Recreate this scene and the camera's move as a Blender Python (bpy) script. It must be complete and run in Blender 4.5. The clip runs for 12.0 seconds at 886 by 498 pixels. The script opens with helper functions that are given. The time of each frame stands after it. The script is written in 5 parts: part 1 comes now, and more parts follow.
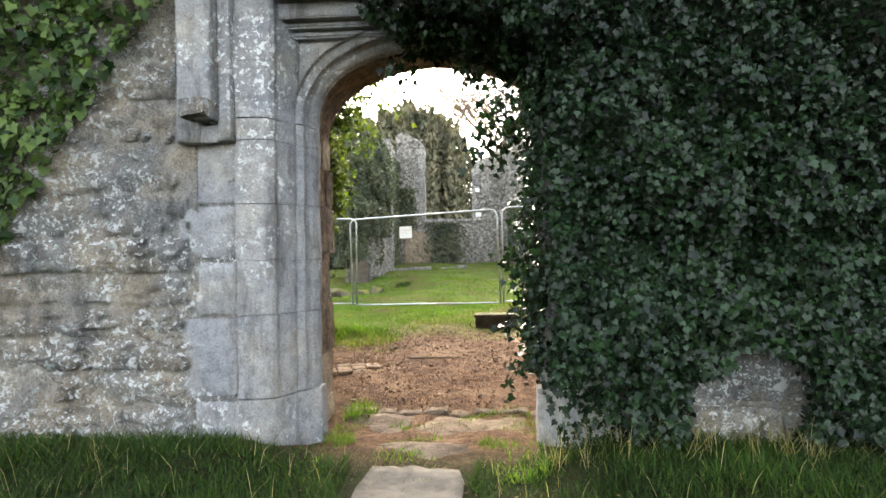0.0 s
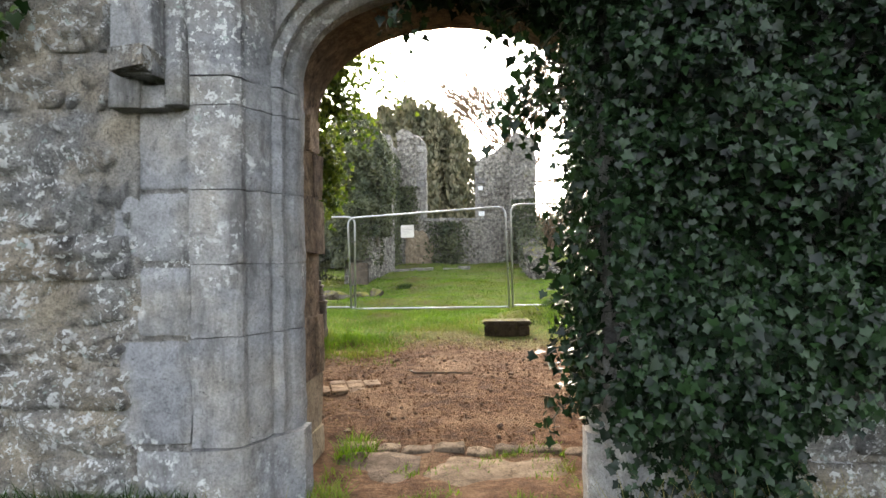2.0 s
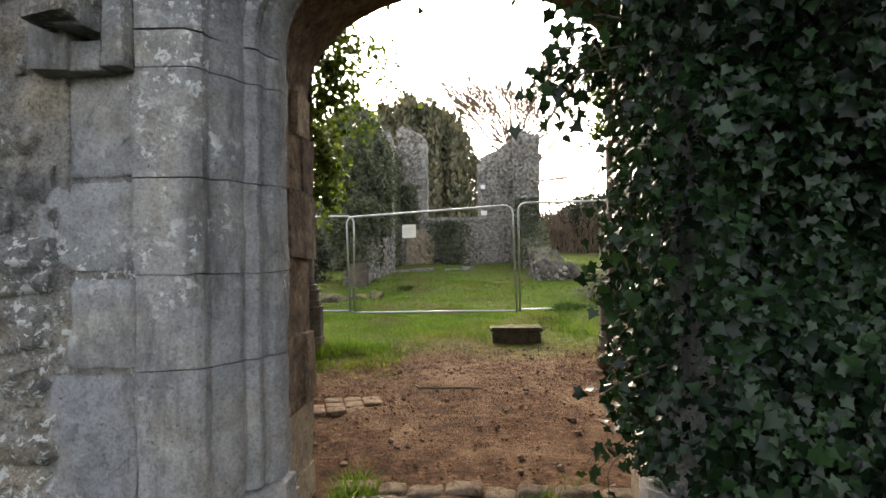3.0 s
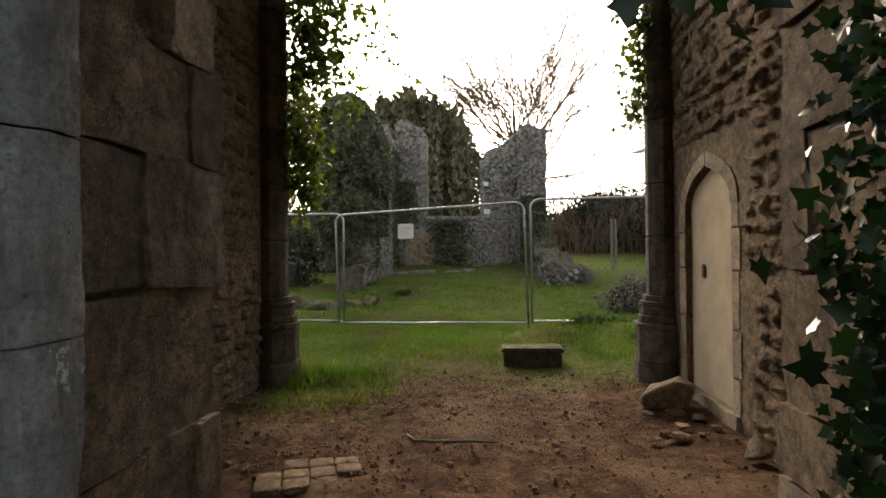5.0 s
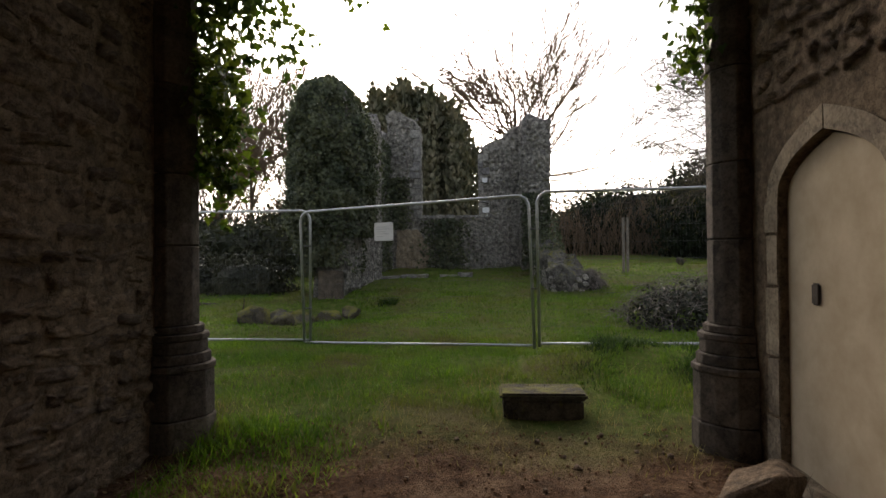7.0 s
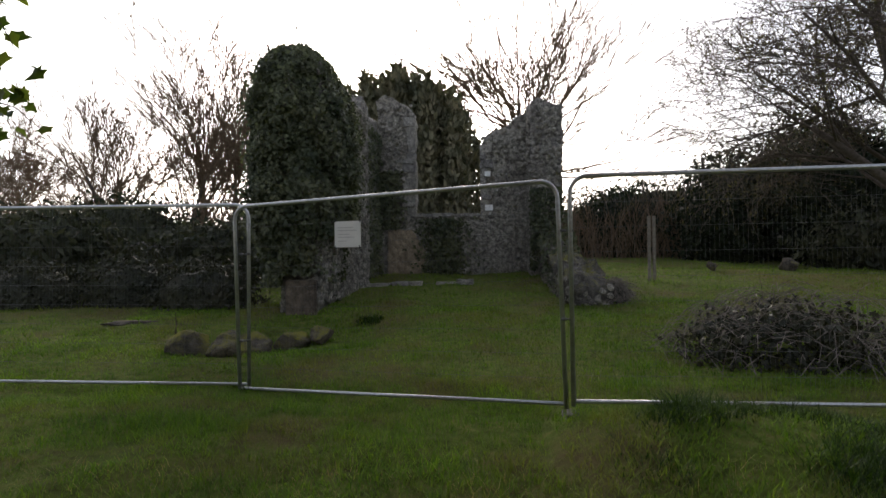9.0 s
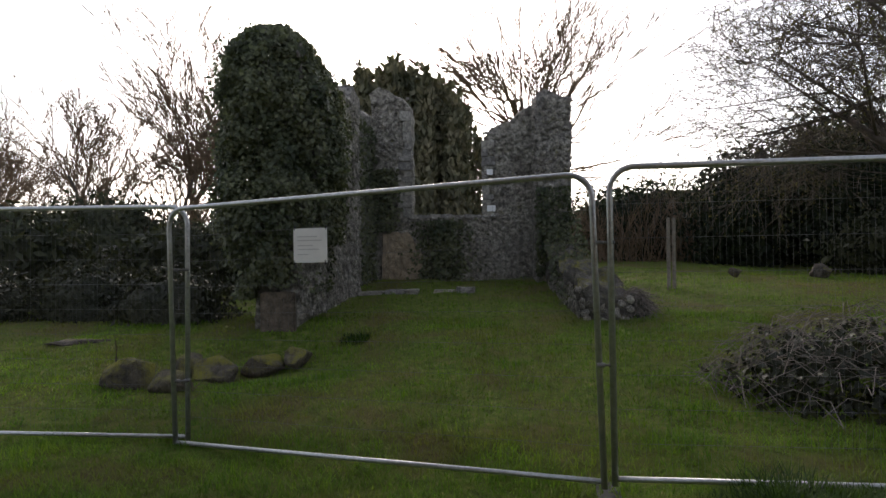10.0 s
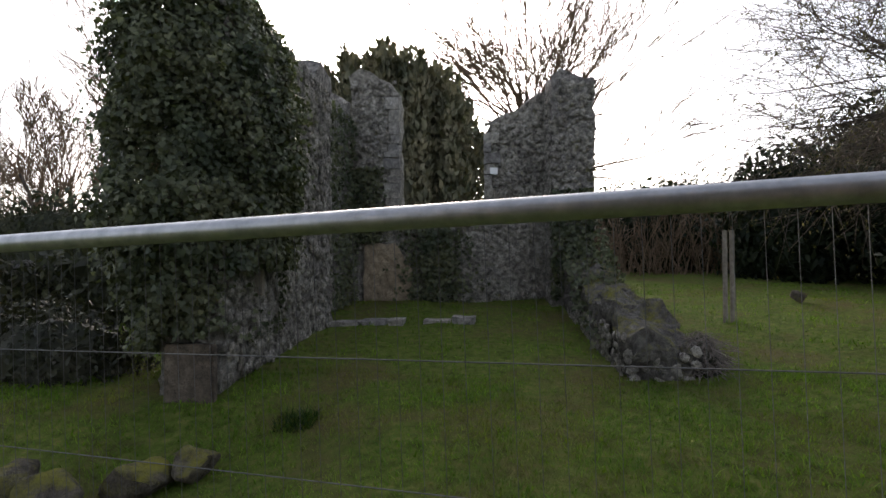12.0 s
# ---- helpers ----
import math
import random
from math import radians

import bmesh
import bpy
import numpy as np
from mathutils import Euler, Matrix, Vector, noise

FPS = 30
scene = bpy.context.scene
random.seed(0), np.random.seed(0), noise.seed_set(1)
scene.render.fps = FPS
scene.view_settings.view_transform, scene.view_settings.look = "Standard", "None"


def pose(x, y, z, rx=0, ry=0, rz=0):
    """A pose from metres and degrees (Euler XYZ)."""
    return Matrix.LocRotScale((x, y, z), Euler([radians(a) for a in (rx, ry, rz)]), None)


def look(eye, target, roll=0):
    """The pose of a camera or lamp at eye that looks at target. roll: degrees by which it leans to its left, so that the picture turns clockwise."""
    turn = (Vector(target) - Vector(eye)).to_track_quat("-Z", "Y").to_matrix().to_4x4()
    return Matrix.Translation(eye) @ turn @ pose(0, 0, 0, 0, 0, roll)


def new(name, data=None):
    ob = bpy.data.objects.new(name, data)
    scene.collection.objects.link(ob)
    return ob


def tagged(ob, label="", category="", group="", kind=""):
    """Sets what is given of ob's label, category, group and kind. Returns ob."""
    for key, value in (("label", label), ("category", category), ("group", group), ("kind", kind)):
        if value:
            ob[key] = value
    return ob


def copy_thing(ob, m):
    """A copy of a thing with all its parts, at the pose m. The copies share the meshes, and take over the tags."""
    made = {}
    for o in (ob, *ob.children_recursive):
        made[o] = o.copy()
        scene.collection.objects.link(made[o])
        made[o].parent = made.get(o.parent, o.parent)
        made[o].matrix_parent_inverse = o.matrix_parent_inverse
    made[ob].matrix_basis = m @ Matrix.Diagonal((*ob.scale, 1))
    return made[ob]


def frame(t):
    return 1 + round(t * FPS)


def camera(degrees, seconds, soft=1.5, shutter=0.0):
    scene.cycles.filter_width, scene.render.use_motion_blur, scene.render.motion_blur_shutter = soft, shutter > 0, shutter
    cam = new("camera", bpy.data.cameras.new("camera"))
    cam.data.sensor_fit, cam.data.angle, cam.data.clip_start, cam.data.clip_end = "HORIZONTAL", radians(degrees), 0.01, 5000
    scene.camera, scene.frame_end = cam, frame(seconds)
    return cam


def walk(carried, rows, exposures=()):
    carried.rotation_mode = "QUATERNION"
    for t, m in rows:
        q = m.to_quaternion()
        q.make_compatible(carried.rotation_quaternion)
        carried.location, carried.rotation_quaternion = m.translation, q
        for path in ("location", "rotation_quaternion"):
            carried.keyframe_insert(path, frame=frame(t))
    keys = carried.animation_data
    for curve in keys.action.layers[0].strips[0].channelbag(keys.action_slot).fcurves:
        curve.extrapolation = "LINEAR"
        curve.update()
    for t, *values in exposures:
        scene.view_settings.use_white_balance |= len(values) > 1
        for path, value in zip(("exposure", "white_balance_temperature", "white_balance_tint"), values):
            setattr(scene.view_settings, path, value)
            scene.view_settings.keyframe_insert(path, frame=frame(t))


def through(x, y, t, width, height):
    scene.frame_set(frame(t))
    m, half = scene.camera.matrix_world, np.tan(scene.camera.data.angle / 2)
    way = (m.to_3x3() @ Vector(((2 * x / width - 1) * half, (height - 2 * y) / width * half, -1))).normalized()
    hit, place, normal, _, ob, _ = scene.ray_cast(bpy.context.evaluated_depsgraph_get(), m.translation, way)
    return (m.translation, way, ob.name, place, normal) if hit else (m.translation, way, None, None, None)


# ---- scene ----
cam = camera(76.0, 12.0)
EYE, TURN = 1.183, 4.0
ROWS = [
    (0.0, 0.000, 0.000, 0.000, 0.01, 0.69, 0.81),
    (0.5, -0.035, 0.177, 0.015, 0.01, 0.67, 0.81),
    (1.0, -0.087, 0.359, 0.018, 0.01, 0.68, 0.79),
    (1.5, -0.086, 0.586, 0.024, -0.01, 0.69, 0.78),
    (2.0, -0.096, 0.829, 0.015, -0.01, 0.69, 0.77),
    (2.5, -0.138, 1.116, 0.027, -0.04, 0.68, 0.77),
    (3.0, -0.171, 1.421, 0.045, -0.03, 0.66, 0.77),
    (5.0, -0.190, 2.791, 0.126, -0.03, 0.55, 0.55),
    (5.5, -0.139, 3.224, 0.140, -0.03, 0.52, 0.59),
    (6.0, -0.078, 3.662, 0.143, 0.01, 0.52, 0.61),
    (6.5, -0.020, 4.124, 0.166, 0.02, 0.54, 0.59),
    (7.0, 0.021, 4.652, 0.206, 0.03, 0.55, 0.59),
    (9.0, 0.146, 7.141, 0.336, 0.13, 0.50, 0.57),
    (9.5, 0.158, 7.811, 0.385, 0.17, 0.49, 0.58),
    (10.0, 0.206, 8.553, 0.471, 0.20, 0.52, 0.58),
    (10.5, 0.244, 9.270, 0.552, 0.20, 0.52, 0.58),
    (11.0, 0.289, 10.064, 0.640, 0.20, 0.52, 0.56),
    (11.5, 0.311, 10.824, 0.736, 0.22, 0.48, 0.50),
    (12.0, 0.361, 11.653, 0.906, 0.22, 0.46, 0.45),
]
EXPOSURES = [(0.0, 3.35, 6750, 11), (2.0, 3.05, 6800, 12), (3.2, 2.35, 7000, 13), (5.0, 1.55, 7200, 13), (6.0, 1.3, 7000, 13), (7.0, 1.05, 6700, 13), (9.0, 0.8, 6500, 14), (12.0, 1.15, 6400, 14)]
walk(cam, [(t, pose(0, 0, EYE, 0, 0, TURN) @ pose(x, y, z, 90 + pitch, roll, yaw)) for t, x, y, z, yaw, pitch, roll in ROWS], EXPOSURES)

# ---- light ----
SUN_TURN, SUN_UP = radians(-10), radians(23)
world = bpy.data.worlds.new("sky")
scene.world = world
world.use_nodes = True
wn, wl = world.node_tree.nodes, world.node_tree.links
sky = wn.new("ShaderNodeTexSky")
sky.sky_type, sky.sun_disc = "NISHITA", False
sky.sun_elevation, sky.sun_rotation, sky.dust_density, sky.air_density = SUN_UP, SUN_TURN, 3.0, 1.0
pale = wn.new("ShaderNodeHueSaturation")
pale.inputs["Saturation"].default_value = 0.45
wl.new(sky.outputs[0], pale.inputs["Color"])
wl.new(pale.outputs[0], wn["Background"].inputs[0])
wn["Background"].inputs[1].default_value = 0.15
sun = new("sun", bpy.data.lights.new("sun", "SUN"))
sun.data.energy, sun.data.angle, sun.data.color = 1.9, radians(24), (1.0, 0.86, 0.68)
sun.matrix_world = look(Vector((math.sin(SUN_TURN) * math.cos(SUN_UP), math.cos(SUN_TURN) * math.cos(SUN_UP), math.sin(SUN_UP))) * 80, (0, 0, 0))

rng = np.random.default_rng(7)


# ---- materials ----
def nodes_of(name, rough=0.9, metal=0.0):
    m = bpy.data.materials.new(name)
    m.use_nodes = True
    n, l = m.node_tree.nodes, m.node_tree.links
    b = n["Principled BSDF"]
    b.inputs["Roughness"].default_value, b.inputs["Metallic"].default_value = rough, metal
    b.inputs["Specular IOR Level"].default_value = 0.3
    return m, n, l, b


def noise_node(n, l, scale, detail=6.0, rough=0.6, vector=None):
    t = n.new("ShaderNodeTexNoise")
    t.inputs["Scale"].default_value, t.inputs["Detail"].default_value, t.inputs["Roughness"].default_value = scale, detail, rough
    if vector is not None:
        l.new(vector, t.inputs["Vector"])
    return t


def dull(m, amount=0.15):
    """Rough, dusty surfaces hardly shine."""
    m.node_tree.nodes["Principled BSDF"].inputs["Specular IOR Level"].default_value = amount
    return m


def ramp(n, l, source, stops):
    r = n.new("ShaderNodeValToRGB")
    els = r.color_ramp.elements
    while len(els) < len(stops):
        els.new(0.5)
    for e, (p, c) in zip(els, stops):
        e.position = p
        e.color = (*c, 1) if len(c) == 3 else (c[0], c[0], c[0], 1)
    l.new(source, r.inputs[0])
    return r


def mix(n, l, fac, a, b, mode="MIX"):
    x = n.new("ShaderNodeMix")
    x.data_type, x.blend_type = "RGBA", mode
    if isinstance(fac, float):
        x.inputs[0].default_value = fac
    else:
        l.new(fac, x.inputs[0])
    for slot, v in ((6, a), (7, b)):
        if isinstance(v, tuple):
            x.inputs[slot].default_value = (*v, 1)
        else:
            l.new(v, x.inputs[slot])
    return x.outputs[2]


def bump(n, l, b, height, strength, distance, below=None):
    k = n.new("ShaderNodeBump")
    k.inputs["Strength"].default_value, k.inputs["Distance"].default_value = strength, distance
    l.new(height, k.inputs["Height"])
    if below is not None:
        l.new(below, k.inputs["Normal"])
    l.new(k.outputs[0], b.inputs["Normal"])
    return k.outputs[0]


def stone_mat(name, dark, light, grain=9.0, lichen=0.0, moss=0.0, relief=0.02, vary=0.25, lichen_low=0.0):
    """Weathered stone: mottled colour, fine grain, pits, patches of pale lichen and moss, each piece a little different."""
    m, n, l, b = nodes_of(name, 0.92)
    pos = n.new("ShaderNodeNewGeometry").outputs["Position"]
    big, mid, fine = noise_node(n, l, grain * 0.25, 6, 0.65, pos), noise_node(n, l, grain, 12, 0.74, pos), noise_node(n, l, grain * 7, 8, 0.75, pos)
    col = ramp(n, l, mid.outputs[0], [(0.34, dark), (0.5, tuple((p * 0.45 + q * 0.55) for p, q in zip(dark, light))), (0.64, light)]).outputs[0]
    tone = ramp(n, l, big.outputs[0], [(0.35, (0.74, 0.71, 0.68)), (0.62, (1.15, 1.12, 1.06))]).outputs[0]
    col = mix(n, l, 1.0, col, tone, "MULTIPLY")
    col = mix(n, l, 0.5, col, ramp(n, l, fine.outputs[0], [(0.4, (0.3,)), (0.52, (1.1,))]).outputs[0], "MULTIPLY")
    crack = n.new("ShaderNodeTexVoronoi")
    crack.feature = "DISTANCE_TO_EDGE"
    crack.inputs["Scale"].default_value = grain * 0.45
    bend = n.new("ShaderNodeVectorMath")
    bend.operation = "MULTIPLY_ADD"
    l.new(mid.outputs["Color"], bend.inputs[0])
    bend.inputs[1].default_value = (2.2 / grain, 2.2 / grain, 2.2 / grain)
    l.new(pos, bend.inputs[2])
    l.new(bend.outputs[0], crack.inputs["Vector"])
    line = ramp(n, l, crack.outputs["Distance"], [(0.0, (0.35,)), (0.035, (1.0,))]).outputs[0]
    col = mix(n, l, 0.7, col, line, "MULTIPLY")
    rnd = n.new("ShaderNodeObjectInfo").outputs["Random"]
    col = mix(n, l, 1.0, col, ramp(n, l, rnd, [(0.0, (1 - vary, 1 - vary, 1 - vary * 0.8)), (1.0, (1 + vary * 0.5, 1 + vary * 0.45, 1 + vary * 0.35))]).outputs[0], "MULTIPLY")
    if lichen:
        v = n.new("ShaderNodeTexVoronoi")
        v.inputs["Scale"].default_value = 24
        warp = noise_node(n, l, 20, 8, 0.75, pos)
        add = n.new("ShaderNodeVectorMath")
        add.operation = "MULTIPLY_ADD"
        l.new(warp.outputs["Color"], add.inputs[0])
        add.inputs[1].default_value = (0.05, 0.05, 0.05)
        l.new(pos, add.inputs[2])
        l.new(add.outputs[0], v.inputs["Vector"])
        spots = ramp(n, l, v.outputs["Distance"], [(0.3, (1.0,)), (0.37, (0.0,))]).outputs[0]
        some = ramp(n, l, v.outputs["Color"], [(0.36, (0.0,)), (0.38, (1.0,))]).outputs[0]
        spots = mix(n, l, 1.0, spots, some, "MULTIPLY")
        blot = ramp(n, l, noise_node(n, l, 17, 10, 0.78, pos).outputs[0], [(0.55, (0.0,)), (0.58, (1.0,))]).outputs[0]
        where = ramp(n, l, noise_node(n, l, 2.6, 6, 0.7, pos).outputs[0], [(0.6 - 0.13 * lichen, (0.0,)), (0.7 - 0.13 * lichen, (1.0,))]).outputs[0]
        few = ramp(n, l, noise_node(n, l, 5.0, 6, 0.7, pos).outputs[0], [(0.46, (0.0,)), (0.56, (1.0,))]).outputs[0]
        f = mix(n, l, 1.0, mix(n, l, 1.0, mix(n, l, 1.0, blot, few, "MULTIPLY"), spots, "LIGHTEN"), where, "MULTIPLY")
        col = mix(n, l, f, col, (0.78, 0.79, 0.76))
    if moss:
        f = ramp(n, l, noise_node(n, l, 3.1, 7, 0.7, pos).outputs[0], [(0.62 - 0.25 * moss, (0.0,)), (0.8 - 0.25 * moss, (1.0,))]).outputs[0]
        if moss > 0.5:
            up = n.new("ShaderNodeSeparateXYZ")
            l.new(n.new("ShaderNodeNewGeometry").outputs["Normal"], up.inputs[0])
            f = mix(n, l, 1.0, f, ramp(n, l, up.outputs["Z"], [(0.1, (0.0,)), (0.55, (1.0,))]).outputs[0], "MULTIPLY")
        col = mix(n, l, f, col, (0.2, 0.19, 0.03))
    l.new(col, b.inputs["Base Color"])
    k = bump(n, l, b, line, 0.5, relief * 0.5)
    k = bump(n, l, b, mid.outputs[0], 1.0, relief * 1.6, k)
    bump(n, l, b, fine.outputs[0], 0.9, relief * 0.4, k)
    return m


def front_stone_mat(name, cool, warm, dirt, crust, relief, stain=0.5, grit=0.75):
    """Old stone front: cool and buff patches, grimy streaks, a sharp grain and crusts of white and grey-green lichen."""
    m, n, l, b = nodes_of(name, 0.93)
    pos = n.new("ShaderNodeNewGeometry").outputs["Position"]
    broad, mid, fine = noise_node(n, l, 2.3, 5, 0.6, pos), noise_node(n, l, 11, 10, 0.7, pos), noise_node(n, l, 75, 8, 0.8, pos)
    col = mix(n, l, ramp(n, l, broad.outputs[0], [(0.42, (0.0,)), (0.62, (1.0,))]).outputs[0], cool, warm)
    col = mix(n, l, 1.0, col, ramp(n, l, mid.outputs[0], [(0.3, (0.62,)), (0.5, (0.95,)), (0.7, (1.22,))]).outputs[0], "MULTIPLY")
    col = mix(n, l, grit, col, ramp(n, l, fine.outputs[0], [(0.38, (0.25,)), (0.5, (1.0,)), (0.62, (1.45,))]).outputs[0], "MULTIPLY")
    tall = n.new("ShaderNodeMapping")
    tall.inputs["Scale"].default_value = (5.0, 5.0, 1.1)
    l.new(pos, tall.inputs["Vector"])
    run = noise_node(n, l, 1.0, 9, 0.72, tall.outputs[0])
    grime = ramp(n, l, run.outputs[0], [(0.52, (0.0,)), (0.66, (stain,))]).outputs[0]
    col = mix(n, l, grime, col, dirt)
    pit = ramp(n, l, noise_node(n, l, 34, 6, 0.7, pos).outputs[0], [(0.3, (1.0,)), (0.37, (0.0,))]).outputs[0]
    col = mix(n, l, pit, col, tuple(c * 0.55 for c in dirt))
    rnd = n.new("ShaderNodeObjectInfo").outputs["Random"]
    col = mix(n, l, 1.0, col, ramp(n, l, rnd, [(0.0, (0.86, 0.86, 0.87)), (1.0, (1.08, 1.07, 1.04))]).outputs[0], "MULTIPLY")
    where = ramp(n, l, noise_node(n, l, 1.9, 5, 0.65, pos).outputs[0], [(0.62 - 0.2 * crust, (0.0,)), (0.72 - 0.2 * crust, (1.0,))]).outputs[0]
    for scale, tint, cut in ((30, (0.76, 0.77, 0.75), 0.55), (10, (0.72, 0.73, 0.71), 0.59), (14, (0.42, 0.49, 0.45), 0.62)):
        spot = noise_node(n, l, scale, 11, 0.66, pos)
        f = ramp(n, l, spot.outputs[0], [(cut, (0.0,)), (cut + 0.025, (0.92,))]).outputs[0]
        f = mix(n, l, 1.0, f, where, "MULTIPLY")
        col = mix(n, l, f, col, tint)
    l.new(col, b.inputs["Base Color"])
    k = bump(n, l, b, mid.outputs[0], 1.0, relief)
    bump(n, l, b, fine.outputs[0], 1.0, relief * 0.3, k)
    return m


def leaf_mat(name, dark, light, rough=0.45, through=0.25, patch=None, gloss=0.18):
    """Leaves: each one a little different, partly letting light through."""
    m, n, l, b = nodes_of(name, rough)
    isl = n.new("ShaderNodeNewGeometry")
    col = ramp(n, l, isl.outputs["Random Per Island"], [(0.0, dark), (0.55, tuple((p + q) / 2 for p, q in zip(dark, light))), (1.0, light)]).outputs[0]
    big = ramp(n, l, noise_node(n, l, 1.2, 3, 0.5, isl.outputs["Position"]).outputs[0], [(0.3, (0.52, 0.6, 0.55)), (0.7, (1.22, 1.14, 1.0))]).outputs[0]
    col = mix(n, l, 1.0, col, big, "MULTIPLY")
    if patch:
        where = ramp(n, l, noise_node(n, l, 0.7, 7, 0.7, isl.outputs["Position"]).outputs[0], [(0.47, (0.0,)), (0.64, (0.8,))]).outputs[0]
        col = mix(n, l, where, col, patch)
    b.inputs["Specular IOR Level"].default_value = gloss
    l.new(col, b.inputs["Base Color"])
    tr = n.new("ShaderNodeBsdfTranslucent")
    l.new(mix(n, l, 1.0, col, (1.6, 1.8, 0.7), "MULTIPLY"), tr.inputs["Color"])
    ms = n.new("ShaderNodeMixShader")
    ms.inputs[0].default_value = through
    l.new(b.outputs[0], ms.inputs[1])
    l.new(tr.outputs[0], ms.inputs[2])
    l.new(ms.outputs[0], n["Material Output"].inputs[0])
    return m


def plain_mat(name, c1, c2, scale=20, rough=0.6, metal=0.0, relief=0.002):
    m, n, l, b = nodes_of(name, rough, metal)
    pos = n.new("ShaderNodeNewGeometry").outputs["Position"]
    t = noise_node(n, l, scale, 6, 0.65, pos)
    l.new(ramp(n, l, t.outputs[0], [(0.3, c1), (0.7, c2)]).outputs[0], b.inputs["Base Color"])
    bump(n, l, b, t.outputs[0], 0.5, relief)
    return m


def ground_mat():
    """Grass sward, bare reddish earth in the tower and on the path."""
    m, n, l, b = nodes_of("ground_soil", 0.98)
    geo = n.new("ShaderNodeNewGeometry")
    pos = geo.outputs["Position"]
    sep = n.new("ShaderNodeSeparateXYZ")
    l.new(pos, sep.inputs[0])
    big, mid, fine = noise_node(n, l, 0.9, 6, 0.65, pos), noise_node(n, l, 7, 7, 0.7, pos), noise_node(n, l, 60, 5, 0.7, pos)
    grass = ramp(n, l, mid.outputs[0], [(0.33, (0.05, 0.07, 0.013)), (0.52, (0.1, 0.14, 0.024)), (0.68, (0.17, 0.165, 0.05))]).outputs[0]
    soil = ramp(n, l, mid.outputs[0], [(0.33, (0.058, 0.031, 0.017)), (0.5, (0.14, 0.077, 0.044)), (0.66, (0.26, 0.165, 0.1))]).outputs[0]
    coarse = noise_node(n, l, 24, 9, 0.78, pos)
    soil = mix(n, l, 0.6, soil, ramp(n, l, coarse.outputs[0], [(0.38, (0.35,)), (0.58, (1.15,))]).outputs[0], "MULTIPLY")
    trod = ramp(n, l, big.outputs[0], [(0.5, (0.0,)), (0.62, (1.0,))]).outputs[0]
    soil = mix(n, l, trod, soil, mix(n, l, 0.5, soil, (0.32, 0.22, 0.14)))
    soil = mix(n, l, 0.6, soil, ramp(n, l, fine.outputs[0], [(0.35, (0.35,)), (0.6, (1.1,))]).outputs[0], "MULTIPLY")
    def band(out, lo, hi):
        r = n.new("ShaderNodeMapRange")
        r.inputs["From Min"].default_value, r.inputs["From Max"].default_value = lo, hi
        l.new(out, r.inputs["Value"])
        return r.outputs[0]
    wob = n.new("ShaderNodeMath")
    wob.operation = "MULTIPLY_ADD"
    l.new(big.outputs[0], wob.inputs[0])
    wob.inputs[1].default_value = 1.6
    l.new(sep.outputs["Y"], wob.inputs[2])
    inside = mix(n, l, 1.0, band(sep.outputs["Y"], 3.0, 3.6), band(wob.outputs[0], 10.3, 9.3), "MULTIPLY")
    xin = n.new("ShaderNodeMath")
    xin.operation = "ADD"
    l.new(sep.outputs["X"], xin.inputs[0])
    xin.inputs[1].default_value = 0.55
    wide = n.new("ShaderNodeMath")
    wide.operation = "ABSOLUTE"
    l.new(xin.outputs[0], wide.inputs[0])
    inside = mix(n, l, 1.0, inside, band(wide.outputs[0], 2.9, 2.4), "MULTIPLY")
    # ground before the wall: leaf litter, darkened further for the tower's shade
    litter_shade = ramp(n, l, fine.outputs[0], [(0.35, (0.01, 0.013, 0.005)), (0.65, (0.035, 0.04, 0.014))]).outputs[0]
    bare = ramp(n, l, noise_node(n, l, 0.7, 7, 0.7, pos).outputs[0], [(0.47, (0.0,)), (0.64, (0.8,))]).outputs[0]
    grass = mix(n, l, bare, grass, (0.12, 0.095, 0.045))
    grass = mix(n, l, band(sep.outputs["Y"], 4.2, 3.6), grass, litter_shade)
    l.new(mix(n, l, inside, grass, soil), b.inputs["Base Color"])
    k = bump(n, l, b, mid.outputs[0], 0.9, 0.04)
    k = bump(n, l, b, coarse.outputs[0], 1.0, 0.03, k)
    bump(n, l, b, fine.outputs[0], 0.9, 0.01, k)
    return m


ASHLAR = dull(front_stone_mat("pale_ashlar", (0.32, 0.325, 0.335), (0.4, 0.375, 0.335), (0.12, 0.115, 0.112), 0.5, 0.035, 0.8, 0.45), 0.2)
RUBBLE = dull(front_stone_mat("lichened_ragstone", (0.27, 0.266, 0.255), (0.39, 0.335, 0.26), (0.055, 0.052, 0.05), 1.15, 0.08, 0.85), 0.2)
MORTAR = dull(front_stone_mat("lime_mortar", (0.29, 0.28, 0.265), (0.41, 0.355, 0.275), (0.09, 0.083, 0.072), 0.9, 0.07, 0.7), 0.2)
THRESH = dull(stone_mat("worn_threshold_stone", (0.1, 0.078, 0.056), (0.23, 0.185, 0.14), 10, relief=0.01, vary=0.3), 0.1)
CLOD = dull(plain_mat("reddish_clod", (0.1, 0.058, 0.034), (0.22, 0.135, 0.08), 30, 0.95), 0.08)
HEDGE = leaf_mat("dull_hedge_leaf", (0.026, 0.03, 0.02), (0.08, 0.084, 0.056), 0.6, 0.15)
# dark leaf, with the shadows on the bramble banks put into its colour
BANK = leaf_mat("shaded_dark_bramble_leaf", (0.018, 0.02, 0.014), (0.06, 0.062, 0.045), 0.5, 0.1)
PATHSTONE = dull(plain_mat("damp_grey_path_slab", (0.035, 0.033, 0.029), (0.12, 0.112, 0.097), 9, 0.8, 0.0, 0.012), 0.08)
